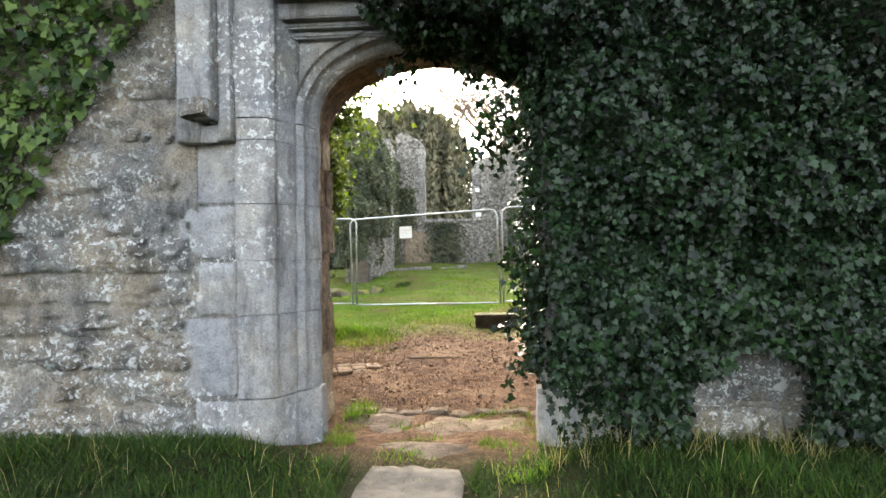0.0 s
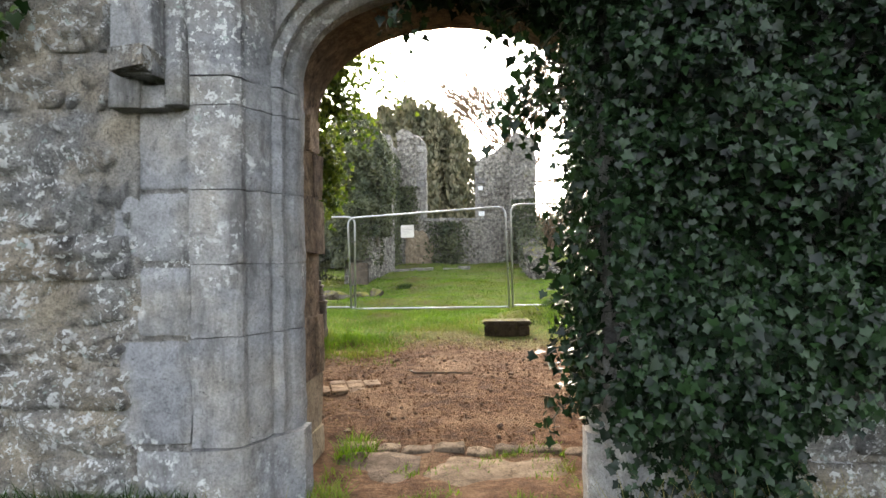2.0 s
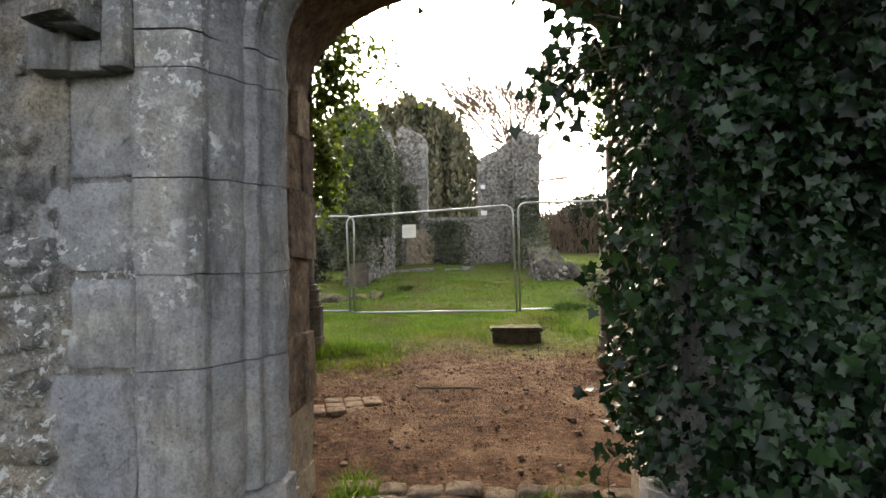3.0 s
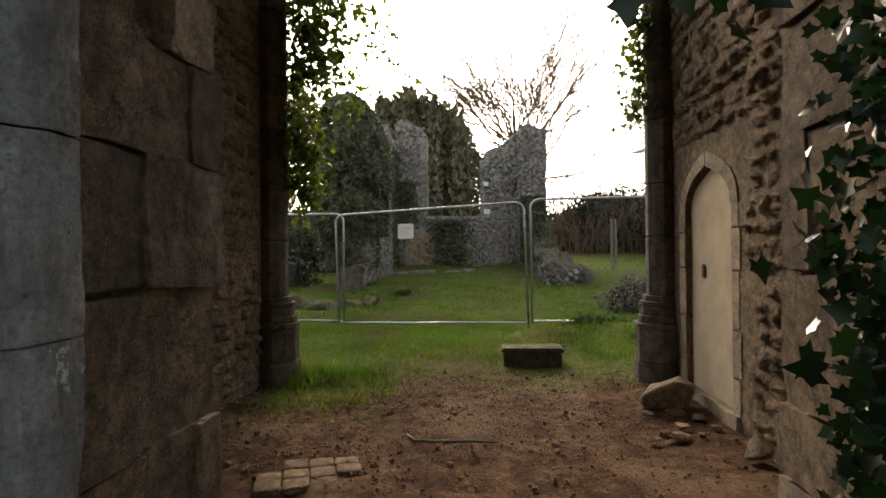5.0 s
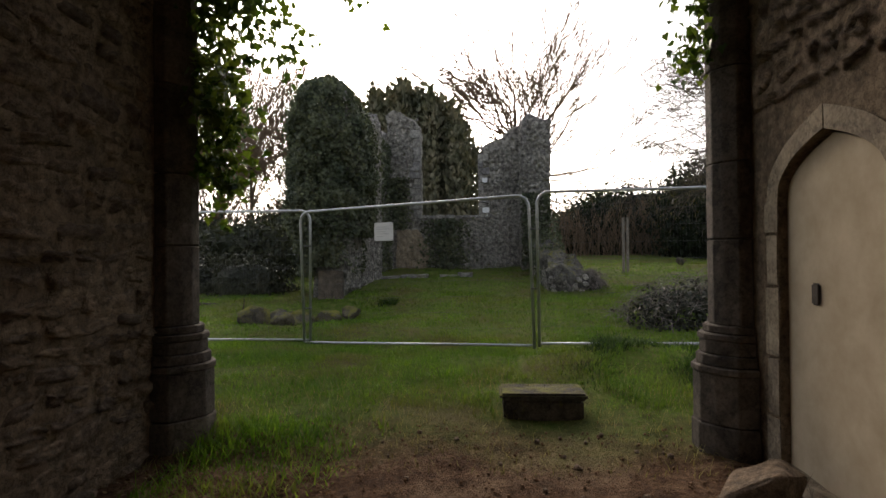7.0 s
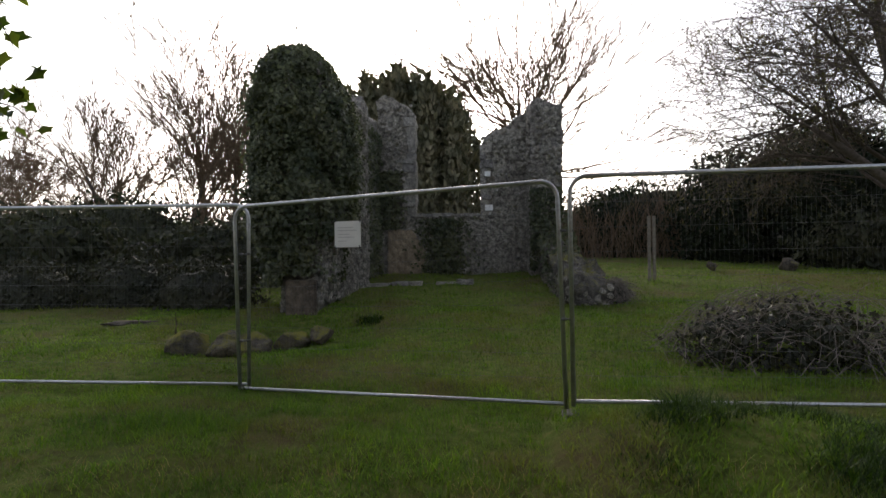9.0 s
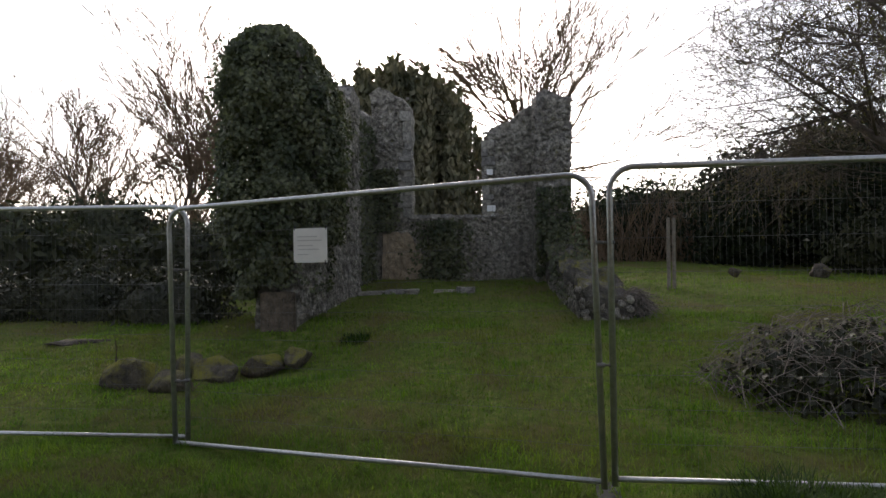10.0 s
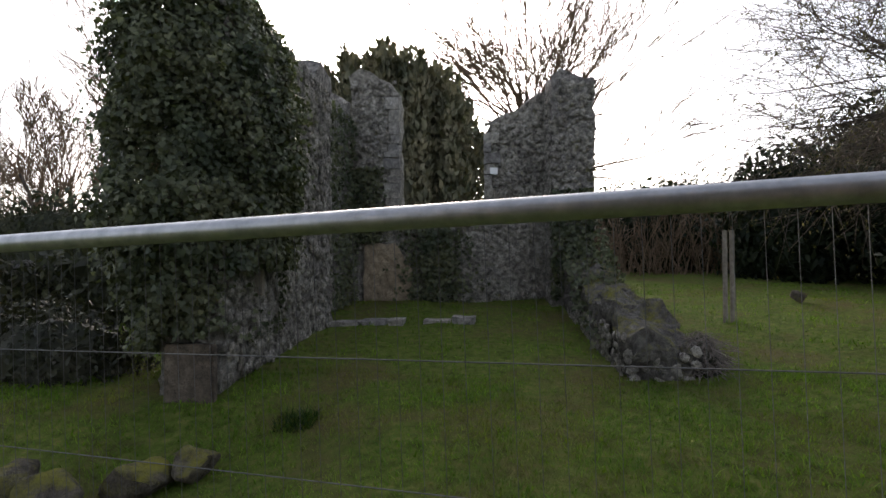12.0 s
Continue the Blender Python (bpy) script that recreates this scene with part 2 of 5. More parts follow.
INMORTAR = stone_mat("brown_lime_mortar", (0.16, 0.117, 0.078), (0.43, 0.325, 0.222), 14, relief=0.06, vary=0)
INNER = stone_mat("brown_rubble", (0.12, 0.09, 0.062), (0.39, 0.295, 0.205), 16, relief=0.03, vary=0.35)
PIERSTONE = stone_mat("dark_pier_stone", (0.05, 0.042, 0.035), (0.135, 0.113, 0.092), 6, relief=0.008, vary=0.15)
DRESSED = stone_mat("buff_dressed_stone", (0.2, 0.16, 0.115), (0.36, 0.3, 0.22), 6, relief=0.008, vary=0.12)
RENDER = plain_mat("smooth_buff_render", (0.38, 0.3, 0.2), (0.5, 0.41, 0.29), 4, 0.9, 0.0, 0.006)
QUOIN = stone_mat("grey_quoin_stone", (0.16, 0.155, 0.145), (0.42, 0.41, 0.38), 8, lichen=0.4, relief=0.02, vary=0.25)
FLINT = stone_mat("grey_flint_rubble", (0.1, 0.097, 0.092), (0.52, 0.5, 0.465), 7, lichen=0.2, moss=0.1, relief=0.07, vary=0.25)
MOSSY = stone_mat("mossy_stone", (0.045, 0.04, 0.032), (0.15, 0.135, 0.105), 9, moss=0.8, relief=0.03)
LOWWALL = stone_mat("mossy_flint_wall", (0.07, 0.066, 0.058), (0.27, 0.255, 0.225), 8, moss=0.58, relief=0.06)
TILE = dull(stone_mat("worn_buff_tile", (0.13, 0.092, 0.064), (0.3, 0.23, 0.165), 12, relief=0.006, vary=0.3), 0.1)
SLABSTONE = stone_mat("dark_weathered_slab", (0.03, 0.027, 0.024), (0.11, 0.096, 0.082), 9, moss=0.25, relief=0.01)
SOIL = dull(ground_mat(), 0.08)
STEEL = plain_mat("galvanised_steel", (0.33, 0.34, 0.35), (0.55, 0.56, 0.57), 30, 0.42, 0.85, 0.0008)
WIRE = plain_mat("dull_wire", (0.1, 0.1, 0.1), (0.2, 0.2, 0.2), 40, 0.65, 0.4, 0.0003)
RUBBER = plain_mat("black_rubber_foot", (0.02, 0.02, 0.02), (0.05, 0.05, 0.05), 30, 0.85)
PAPER = plain_mat("white_paper", (0.72, 0.72, 0.72), (0.82, 0.82, 0.81), 8, 0.35)
INK = plain_mat("grey_print", (0.5, 0.5, 0.51), (0.6, 0.6, 0.61), 8, 0.6)
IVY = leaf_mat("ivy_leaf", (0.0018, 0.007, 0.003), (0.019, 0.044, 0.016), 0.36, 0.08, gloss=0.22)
IVY_LIGHT = leaf_mat("light_ivy_leaf", (0.012, 0.035, 0.008), (0.085, 0.13, 0.035), 0.5, 0.2)
IVY_YELLOW = leaf_mat("yellow_green_ivy_leaf", (0.03, 0.06, 0.015), (0.15, 0.18, 0.05), 0.42, 0.3)
# paler and greyer than the near ivy: distance haze put into the colour
IVY_FAR = leaf_mat("hazed_ivy_leaf", (0.05, 0.06, 0.042), (0.145, 0.158, 0.105), 0.55, 0.2)
GRASS = leaf_mat("grass_blade", (0.055, 0.12, 0.012), (0.16, 0.25, 0.035), 0.65, 0.4, (0.15, 0.135, 0.045))
# darker than GRASS: shade before the tower put into the colour, coarse tussocks too
SHADY = leaf_mat("shaded_coarse_grass", (0.009, 0.027, 0.004), (0.05, 0.098, 0.014), 0.6, 0.3)
STRAW = leaf_mat("dry_grass_blade", (0.2, 0.16, 0.07), (0.42, 0.36, 0.2), 0.7, 0.3)
# yew lightened towards grey-brown, with the haze in its colour
YEW = leaf_mat("hazed_yew_foliage", (0.115, 0.11, 0.08), (0.26, 0.24, 0.175), 0.8, 0.1)
CONIFER = leaf_mat("dark_evergreen", (0.008, 0.014, 0.008), (0.03, 0.04, 0.022), 0.6, 0.1)
BUD = leaf_mat("opening_bud", (0.05, 0.045, 0.03), (0.15, 0.13, 0.075), 0.6, 0.3)
DEAD = leaf_mat("fallen_leaf", (0.09, 0.05, 0.03), (0.28, 0.18, 0.1), 0.8, 0.1)
BARK = plain_mat("brown_bark", (0.05, 0.04, 0.032), (0.13, 0.105, 0.085), 12, 0.9, 0, 0.02)
TWIG = plain_mat("brown_twig", (0.1, 0.07, 0.047), (0.22, 0.155, 0.1), 12, 0.9, 0, 0.005)
BRAMBLE = plain_mat("grey_bramble_stem", (0.1, 0.083, 0.072), (0.25, 0.215, 0.19), 12, 0.9, 0, 0.003)
WOOD = plain_mat("grey_post_wood", (0.12, 0.1, 0.08), (0.26, 0.23, 0.19), 15, 0.85, 0, 0.004)


# ---- builders ----
def obj(name, verts, faces, material, parent=None, label="", smooth=False):
    me = bpy.data.meshes.new(name)
    me.from_pydata([tuple(v) for v in verts], [], [tuple(f) for f in faces])
    me.materials.append(material)
    if smooth:
        me.polygons.foreach_set("use_smooth", [True] * len(me.polygons))
    me.update()
    ob = new(name, me)
    ob.parent = parent
    return tagged(ob, label)


def part(name, bm, material, parent, label="", smooth=False):
    me = bpy.data.meshes.new(name)
    bmesh.ops.recalc_face_normals(bm, faces=bm.faces)
    bm.to_mesh(me)
    bm.free()
    me.materials.append(material)
    if smooth:
        me.polygons.foreach_set("use_smooth", [True] * len(me.polygons))
    ob = new(name, me)
    ob.parent = parent
    return tagged(ob, label)


def empty(name, at=(0, 0, 0), rz=0):
    ob = new(name)
    ob.matrix_world = pose(*at, 0, 0, rz)
    return ob


def block(lo, hi, bevel=0.01, jitter=0.0, cuts=0, seed=0):
    """A bevelled block, roughened where cuts are given."""
    bm = bmesh.new()
    bmesh.ops.create_cube(bm, size=1)
    for v in bm.verts:
        v.co = Vector([lo[i] + (v.co[i] + 0.5) * (hi[i] - lo[i]) for i in range(3)])
    if cuts:
        bmesh.ops.subdivide_edges(bm, edges=bm.edges[:], cuts=cuts, use_grid_fill=True)
    if bevel and not cuts:
        bmesh.ops.bevel(bm, geom=bm.edges[:], offset=bevel, segments=2, affect="EDGES")
    if jitter:
        for v in bm.verts:
            v.co += noise.noise_vector(v.co * 3.1 + Vector((seed * 7.3, 0, 0))) * jitter + noise.noise_vector(v.co * 9.7) * jitter * 0.4
    return bm


def prism(outline, y0, y1):
    """An outline in x and z, drawn out from y0 to y1."""
    bm = bmesh.new()
    a = [bm.verts.new((x, y0, z)) for x, z in outline]
    c = [bm.verts.new((x, y1, z)) for x, z in outline]
    bm.faces.new(a)
    bm.faces.new(c[::-1])
    for i in range(len(a)):
        j = (i + 1) % len(a)
        bm.faces.new((a[j], a[i], c[i], c[j]))
    return bm


def tube(points, radius, sides=8, radii=None):
    """Verts and faces of a round bar along points."""
    pts = [Vector(p) for p in points]
    vs, fs = [], []
    ref = Vector((0.31, 0.17, 0.93)).normalized()
    for i, p in enumerate(pts):
        d = (pts[min(i + 1, len(pts) - 1)] - pts[max(i - 1, 0)]).normalized()
        u = d.cross(ref)
        if u.length < 0.05:
            u = d.cross(Vector((1, 0, 0)))
        u.normalize()
        w = d.cross(u)
        r = radii[i] if radii else radius
        for k in range(sides):
            a = 2 * math.pi * k / sides
            vs.append(p + (u * math.cos(a) + w * math.sin(a)) * r)
        if i:
            o = (i - 1) * sides
            for k in range(sides):
                k2 = (k + 1) % sides
                fs.append((o + k, o + k2, o + sides + k2, o + sides + k))
    fs.append(tuple(range(sides))[::-1])
    fs.append(tuple(range(len(vs) - sides, len(vs))))
    return vs, fs


def join(pieces):
    vs, fs = [], []
    for v, f in pieces:
        o = len(vs)
        vs += list(v)
        fs += [tuple(i + o for i in g) for g in f]
    return vs, fs


def ivy_leaf():
    """A five-lobed leaf, folded along its rib; unit length, lying in x and y with its normal along z."""
    out = [(0, -0.08), (0.3, -0.2), (0.36, 0.08), (0.55, 0.22), (0.28, 0.42), (0, 1.0)]
    vs = [(0, 0, 0.0), (0, 0.45, 0.0)]
    for x, y in out[1:-1]:
        vs.append((x, y, 0.16 * x))
    for x, y in out[1:-1]:
        vs.append((-x, y, 0.16 * x))
    vs.append((0, 0.9, -0.12))
    fs = [(0, 2, 3), (0, 3, 1), (3, 4, 5), (3, 5, 1), (5, 10, 1), (0, 7, 6), (0, 1, 7), (7, 9, 8), (7, 1, 9), (9, 1, 10)]
    return np.array(vs, float), fs


def slim_leaf():
    vs = [(0, 0, 0), (0.22, 0.4, 0.05), (0, 1, -0.08), (-0.22, 0.4, 0.05)]
    return np.array(vs, float), [(0, 1, 2), (0, 2, 3)]


def scatter(name, points, normals, sizes, material, shape, parent=None, hang=0.75, spread=0.6, label="", up=(0, 0, -1)):
    """Many small leaves at points, facing roughly along normals, their tips hanging; one mesh."""
    base, faces = shape
    P, N = np.asarray(points, float), np.asarray(normals, float)
    k = len(P)
    N = N + rng.normal(0, spread, (k, 3))
    N /= np.linalg.norm(N, axis=1)[:, None]
    T = np.array(up) * hang + rng.normal(0, 0.55, (k, 3))
    T -= (T * N).sum(1)[:, None] * N
    T /= np.linalg.norm(T, axis=1)[:, None]
    B = np.cross(T, N)
    S = np.asarray(sizes)[:, None, None]
    V = P[:, None, :] + S * (base[None, :, 0:1] * B[:, None, :] + base[None, :, 1:2] * T[:, None, :] + base[None, :, 2:3] * N[:, None, :])
    F = (np.array(faces)[None] + (np.arange(k) * len(base))[:, None, None]).reshape(-1, 3)
    me = bpy.data.meshes.new(name)
    V = V.reshape(-1, 3)
    me.vertices.add(len(V))
    me.vertices.foreach_set("co", V.astype(np.float32).ravel())
    me.loops.add(F.size)
    me.loops.foreach_set("vertex_index", F.astype(np.int32).ravel())
    me.polygons.add(len(F))
    me.polygons.foreach_set("loop_start", np.arange(0, F.size, 3, dtype=np.int32))
    me.update(calc_edges=True)
    me.materials.append(material)
    ob = new(name, me)
    ob.parent = parent
    tagged(ob, label)
    return ob


def smooth_noise(x, y, s, seed=0.0):
    return noise.noise(Vector((x * s, y * s, seed)))


def ground_z(x, y):
    """The lie of the land."""
    z = 0.0
    if y > 8.5:
        z = min(y - 8.5, 4.5) * 0.016 + max(0, min(y - 13, 25)) * 0.057
    if y < 3.6:
        bank = min(1, max(0, (abs(x + 0.38) - 0.55) / 0.5)) * min(1, max(0, (3.6 - y) / 0.4))
        z += 0.14 * bank
    if 3.4 < y < 9.5:
        z -= 0.08 * min(1, (y - 3.4) / 0.8) * min(1, (9.5 - y) / 1.0)
    amp = min(1.0, max(0.25, (y - 9) / 8))
    z += 0.09 * amp * smooth_noise(x, y, 0.45) + 0.03 * smooth_noise(x, y, 1.7, 3)
    if 8 < y < 11:
        z -= 0.07 * math.exp(-((x - 0.2) ** 2 / 0.45 + (y - 9.5) ** 2 / 0.3))
    if 11 < y < 15 and -8 < x < 6:
        z -= 0.08 * math.exp(-(y - 13.3 + min(3.4, max(0, x + 3.05)) * 0.28) ** 2 / 0.4)
    if y > 10:
        z += 0.05 * min(1, y - 10) * smooth_noise(x, y, 1.15, 11)
    if y > 10 and x > 0.2:
        z += 0.22 * math.exp(-((x - 1.6) ** 2 / 1.8 + (y - 11.7) ** 2 / 0.5))
    if 12 < y < 20 and x < 0:
        z -= 0.32 * math.exp(-((x + 3.7) ** 2 / 3.2 + (y - 16.5) ** 2 / 1.6))
    if y > 14 and x > 3:
        z += 0.25 * math.exp(-((x - 8) ** 2 / 18 + (y - 22) ** 2 / 18))
    return z


# ---- ground ----
def axis_steps(stops):
    out = []
    for lo, hi, step in stops:
        out += list(np.arange(lo, hi, step))
    return out + [stops[-1][1]]


gx = axis_steps([(-400, -40, 60), (-40, -8, 2.0), (-8, -3, 0.4), (-3, 2.6, 0.1), (2.6, 10, 0.4), (10, 40, 2.0), (40, 400, 60)])
gy = axis_steps([(-60, -4, 4), (-4, 1, 0.5), (1, 14, 0.1), (14, 30, 0.4), (30, 70, 2.5), (70, 400, 55)])
gv, gf = [], []
for y in gy:
    for x in gx:
        z = ground_z(x, y)
        if 3.6 < y < 9.0 and -2.6 < x < 1.8:
            z += 0.022 * smooth_noise(x, y, 4.0, 8) + 0.012 * smooth_noise(x, y, 9.0, 2)
        gv.append((x, y, z))
W = len(gx)
for j in range(len(gy) - 1):
    for i in range(W - 1):
        gf.append((j * W + i, j * W + i + 1, (j + 1) * W + i + 1, (j + 1) * W + i))
ground = tagged(obj("ground", gv, gf, SOIL, smooth=True), "grassy churchyard ground with bare reddish earth in the tower", "ground", kind="structure")

# ---- tower: west wall with the doorway ----
X0, X1, MID = -1.07, 0.36, -0.36
SPRING, RISE, TOP = 2.02, 0.52, 5.6
YF, YB = 3.27, 4.5


def arch_line(off=0.0, steps=10):
    """The four-centred arch from the left springing to the right one, widened by off."""
    half, pts = (X1 - X0) / 2 + off, []
    rise = RISE + off * 0.9
    for i in range(steps + 1):
        a = i / steps
        ang = a * math.pi / 2
        x = -half * math.cos(ang) ** 0.85
        z = rise * (math.sin(ang) ** 0.8 * 0.82 + a * 0.18)
        pts.append((MID + x, SPRING + z))
    return pts + [(2 * MID - x, z) for x, z in pts[-2::-1]]


def wall_with_arch(name, off, y0, y1, xl, xr, top, material, label):
    line = arch_line(off)
    outline = [(xl, -0.4), (X0 - off, -0.4)] + line + [(X1 + off, -0.4), (xr, -0.4), (xr, top), (xl, top)]
    left = [(xl, -0.4), (X0 - off, -0.4)] + line[:11] + [(MID, top), (xl, top)]
    right = [(X1 + off, -0.4), (xr, -0.4), (xr, top), (MID, top)] + line[10:]
    vs, fs = [], []
    for o in (left, right):
        bm = prism(o, y0, y1)
        bm.verts.ensure_lookup_table()
        b0 = len(vs)
        vs += [v.co.copy() for v in bm.verts]
        bm.verts.index_update()
        fs += [[v.index + b0 for v in f.verts] for f in bm.faces]
        bm.free()
    return tagged(obj(name, vs, fs, material), label, "wall", kind="structure")


west = empty("wall_west")
tagged(west, "weathered ragstone tower wall with a doorway through it", "wall", kind="structure")
for lo, hi in (((-4.6, -0.4), (X0 - 0.34, TOP)), ((X1 + 0.34, -0.4), (3.9, TOP)), ((X0 - 0.34, 2.87), (X1 + 0.34, TOP))):
    part("masonry", block((lo[0], YF + 0.03, lo[1]), (hi[0], 3.8, hi[1]), 0), MORTAR, west)
west_inner = wall_with_arch("wall_west_inner", 0.16, 3.8, YB, -4.6, 3.9, TOP, INNER, "brown rubble inner side of the tower wall")


def stone_variant(seed, nx=5, nz=5, round_=0.16, rough=0.06, inset=1.0):
    """One face-dressed stone, unit wide and high, its face towards -y, about 50 triangles."""
    r = random.Random(seed)
    vs, fs = [], []
    for j in range(nz):
        for i in range(nx):
            u, v = i / (nx - 1) - 0.5, j / (nz - 1) - 0.5
            e = max(abs(u), abs(v)) * 2
            edge = 1 if e > 0.99 else 0
            p = Vector((u * 4 + seed * 3.7, 0, v * 4))
            d = -0.5 + noise.noise(p) * rough * 3 + (0.9 if edge else 0) * round_ + r.uniform(-rough, rough)
            uu = u + (r.uniform(-0.035, 0.01) * inset * (1 if u > 0 else -1) if edge else r.uniform(-0.05, 0.05))
            vv = v + (r.uniform(-0.05, 0.01) * inset * (1 if v > 0 else -1) if edge else r.uniform(-0.05, 0.05))
            if edge and abs(u) > 0.49 and abs(v) > 0.49:
                uu, vv = uu * (1 - 0.07 * inset), vv * (1 - 0.08 * inset)
            vs.append((uu, d, vv))
    for j in range(nz - 1):
        for i in range(nx - 1):
            a = j * nx + i
            fs.append((a, a + 1, a + nx + 1, a + nx))
    rim = [i for i in range(nx)] + [j * nx + nx - 1 for j in range(1, nz)] + [(nz - 1) * nx + i for i in range(nx - 2, -1, -1)] + [j * nx for j in range(nz - 2, 0, -1)]
    o = len(vs)
    for i in rim:
        vs.append((vs[i][0], 0.5, vs[i][2]))
    for k in range(len(rim)):
        k2 = (k + 1) % len(rim)
        fs.append((rim[k2], rim[k], o + k, o + k2))
    return vs, fs


def stone_meshes(name, material, count=10, **kw):
    out = []
    for s in range(count):
        vs, fs = stone_variant(s + 1, **kw)
        me = bpy.data.meshes.new(name)
        me.from_pydata(vs, [], fs)
        me.polygons.foreach_set("use_smooth", [True] * len(me.polygons))
        me.materials.append(material)
        out.append(me)
    return out


def lay(parent, meshes, m, u0, u1, z0, z1, course, length, gap, depth, keep, seed, name="stone", proud=0.03, even=0.86, tilt=1.5):
    """Courses of stones on a face; m carries the face (x along it, -y outwards) into the world."""
    r = random.Random(seed)
    z, made = z0, 0
    while z < z1:
        h = r.uniform(*course)
        u = u0 - r.uniform(0, length[0])
        while u < u1:
            w = r.uniform(*length) * (0.8 + h / course[1] * 0.4)
            a, b = max(u, u0), min(u + w, u1)
            hh = h * r.uniform(even, 1.0)
            if b - a > 0.08 and keep((a + b) / 2, z + h / 2, (b - a) / 2):
                ob = new(name, r.choice(meshes))
                ob.parent = parent
                flip = r.choice((-1, 1))
                ob.matrix_world = m @ pose((a + b) / 2, -proud * r.uniform(0.2, 1.0) + depth / 2, z + h / 2, 0, r.uniform(-tilt, tilt), 0) @ Matrix.Diagonal((flip * (b - a - gap) if flip > 0 else (b - a - gap), depth, hh - gap, 1))
                made += 1
            u += w
        z += h
    return made


# ---- tower: side walls, far arch, roof ----
XL, XR, YE = -2.77, 1.58, 8.35


def wall_box(name, lo, hi, material, label):
    return tagged(part(name, block(lo, hi, 0), material, None, label), category="wall", kind="structure")


north = wall_box("wall_north", (XL - 0.9, YB + 0.003, -0.4), (XL, 9.2, TOP), INMORTAR, "brown rubble side wall inside the tower")
# the blocked stair door stands in the south wall
NY0, NY1, NSPR, NAPEX = 7.4, 8.4, 1.7, 2.06


def niche_line(off, steps=8):
    mid, half = (NY0 + NY1) / 2, (NY1 - NY0) / 2 + off
    pts = []
    for i in range(steps + 1):
        a = i / steps
        pts.append((mid - half * (1 - a ** 1.6), NSPR + (NAPEX - NSPR + off) * (a ** 0.62)))
    return pts + [(2 * mid - y, z) for y, z in pts[-2::-1]]


def side_prism(outline, x0, x1):
    bm = prism(outline, -x0, -x1)
    for v in bm.verts:
        v.co = Vector((-v.co.y, v.co.x, v.co.z))
    return bm


nl = niche_line(0.0)
south = empty("wall_south")
tagged(south, "brown rubble tower wall with a blocked stair door", "wall", kind="structure")
half_a = [(YB + 0.003, -0.4), (NY0, -0.4)] + nl[:9] + [((NY0 + NY1) / 2, TOP), (YB + 0.003, TOP)]
half_b = [(NY1, -0.4), (9.2, -0.4), (9.2, TOP), ((NY0 + NY1) / 2, TOP)] + nl[8:]
part("masonry", side_prism(half_a, XR, XR + 0.9), INMORTAR, south)
part("masonry", side_prism(half_b, XR, XR + 0.9), INMORTAR, south)

ceiling = tagged(part("ceiling", block((-4.6, 3.3, TOP), (3.9, 9.2, TOP + 0.3), 0), INNER, None, "dark underside of the tower floor"), category="ceiling", kind="structure")

# blocked door: render panel, frame stones
door = empty("door_1", (XR, (NY0 + NY1) / 2, -0.05))
tagged(door, "blocked pointed stair door filled with smooth buff render", "door", kind="structure")


def under(ob, parent):
    ob.parent = parent
    ob.matrix_parent_inverse = parent.matrix_world.inverted()
    return ob


inset = [(NY0, -0.2)] + niche_line(0.0) + [(NY1, -0.2)]
under(part("door_panel", side_prism([(y * 0.985 + 0.015 * 7.86, z * 0.99) for y, z in inset], XR + 0.05, XR + 0.3), RENDER, None), door)
# no hole is cut: a dark block stands for the keyhole's shade
under(part("keyhole", block((XR + 0.035, 8.04, 1.07), (XR + 0.054, 8.12, 1.2), 0.01), SLABSTONE, None, "small dark block for the shade in the keyhole"), door)
outer, inner_l = niche_line(0.14), niche_line(0.005)
for i in range(0, 16, 4):
    bm = side_prism(outer[i:i + 5] + inner_l[i:i + 5][::-1], XR - 0.006 - 0.004 * (i % 8 == 0), XR + 0.25)
    under(part("arch_stone", bm, DRESSED, None), door)
for side, (ya, yb) in enumerate(((NY0 - 0.14, NY0 - 0.004), (NY1 + 0.004, NY1 + 0.15))):
    z = -0.2
    for k, h in enumerate((0.52, 0.38, 0.46, 0.34, 0.22)):
        wide = 0.03 * ((k + side) % 2)
        bm = block((XR - 0.004 - 0.004 * (k % 2), ya - (wide if side == 0 else 0), z + 0.004), (XR + 0.25, yb + (wide if side else 0), min(z + h, NSPR + 0.02) - 0.004), 0.008)
        under(part("jamb_stone", bm, DRESSED, None), door)
        z += h

under(part("door_sill", block((XR - 0.03, NY0 - 0.12, -0.25), (XR + 0.2, NY1 + 0.1, 0.04), 0, 0.02, 4, 6), DRESSED, None), door)

# rubble of the inner walls
INNER_ST = stone_meshes("inner_stone", INNER, 12, round_=0.22, rough=0.13)
north_face = Matrix.Translation((XL, 0, 0)) @ pose(0, 0, 0, 0, 0, 90)
south_face = Matrix.Translation((XR, 0, 0)) @ pose(0, 0, 0, 0, 0, -90)
lay(north, INNER_ST, north_face, YB + 0.02, 8.72, -0.15, 3.9, (0.10, 0.22), (0.12, 0.42), 0.02, 0.15, lambda u, z, w: True, 3, proud=0.03, even=0.75, tilt=12)


def off_door(u, z, w):
    y = -u
    return not (NY0 - 0.2 - w < y < NY1 + 0.2 + w and z < NAPEX + 0.22)


lay(south, INNER_ST, south_face, -8.72, -YB - 0.02, -0.15, 3.9, (0.10, 0.2), (0.11, 0.34), 0.02, 0.15, off_door, 4, proud=0.03, even=0.75, tilt=12)


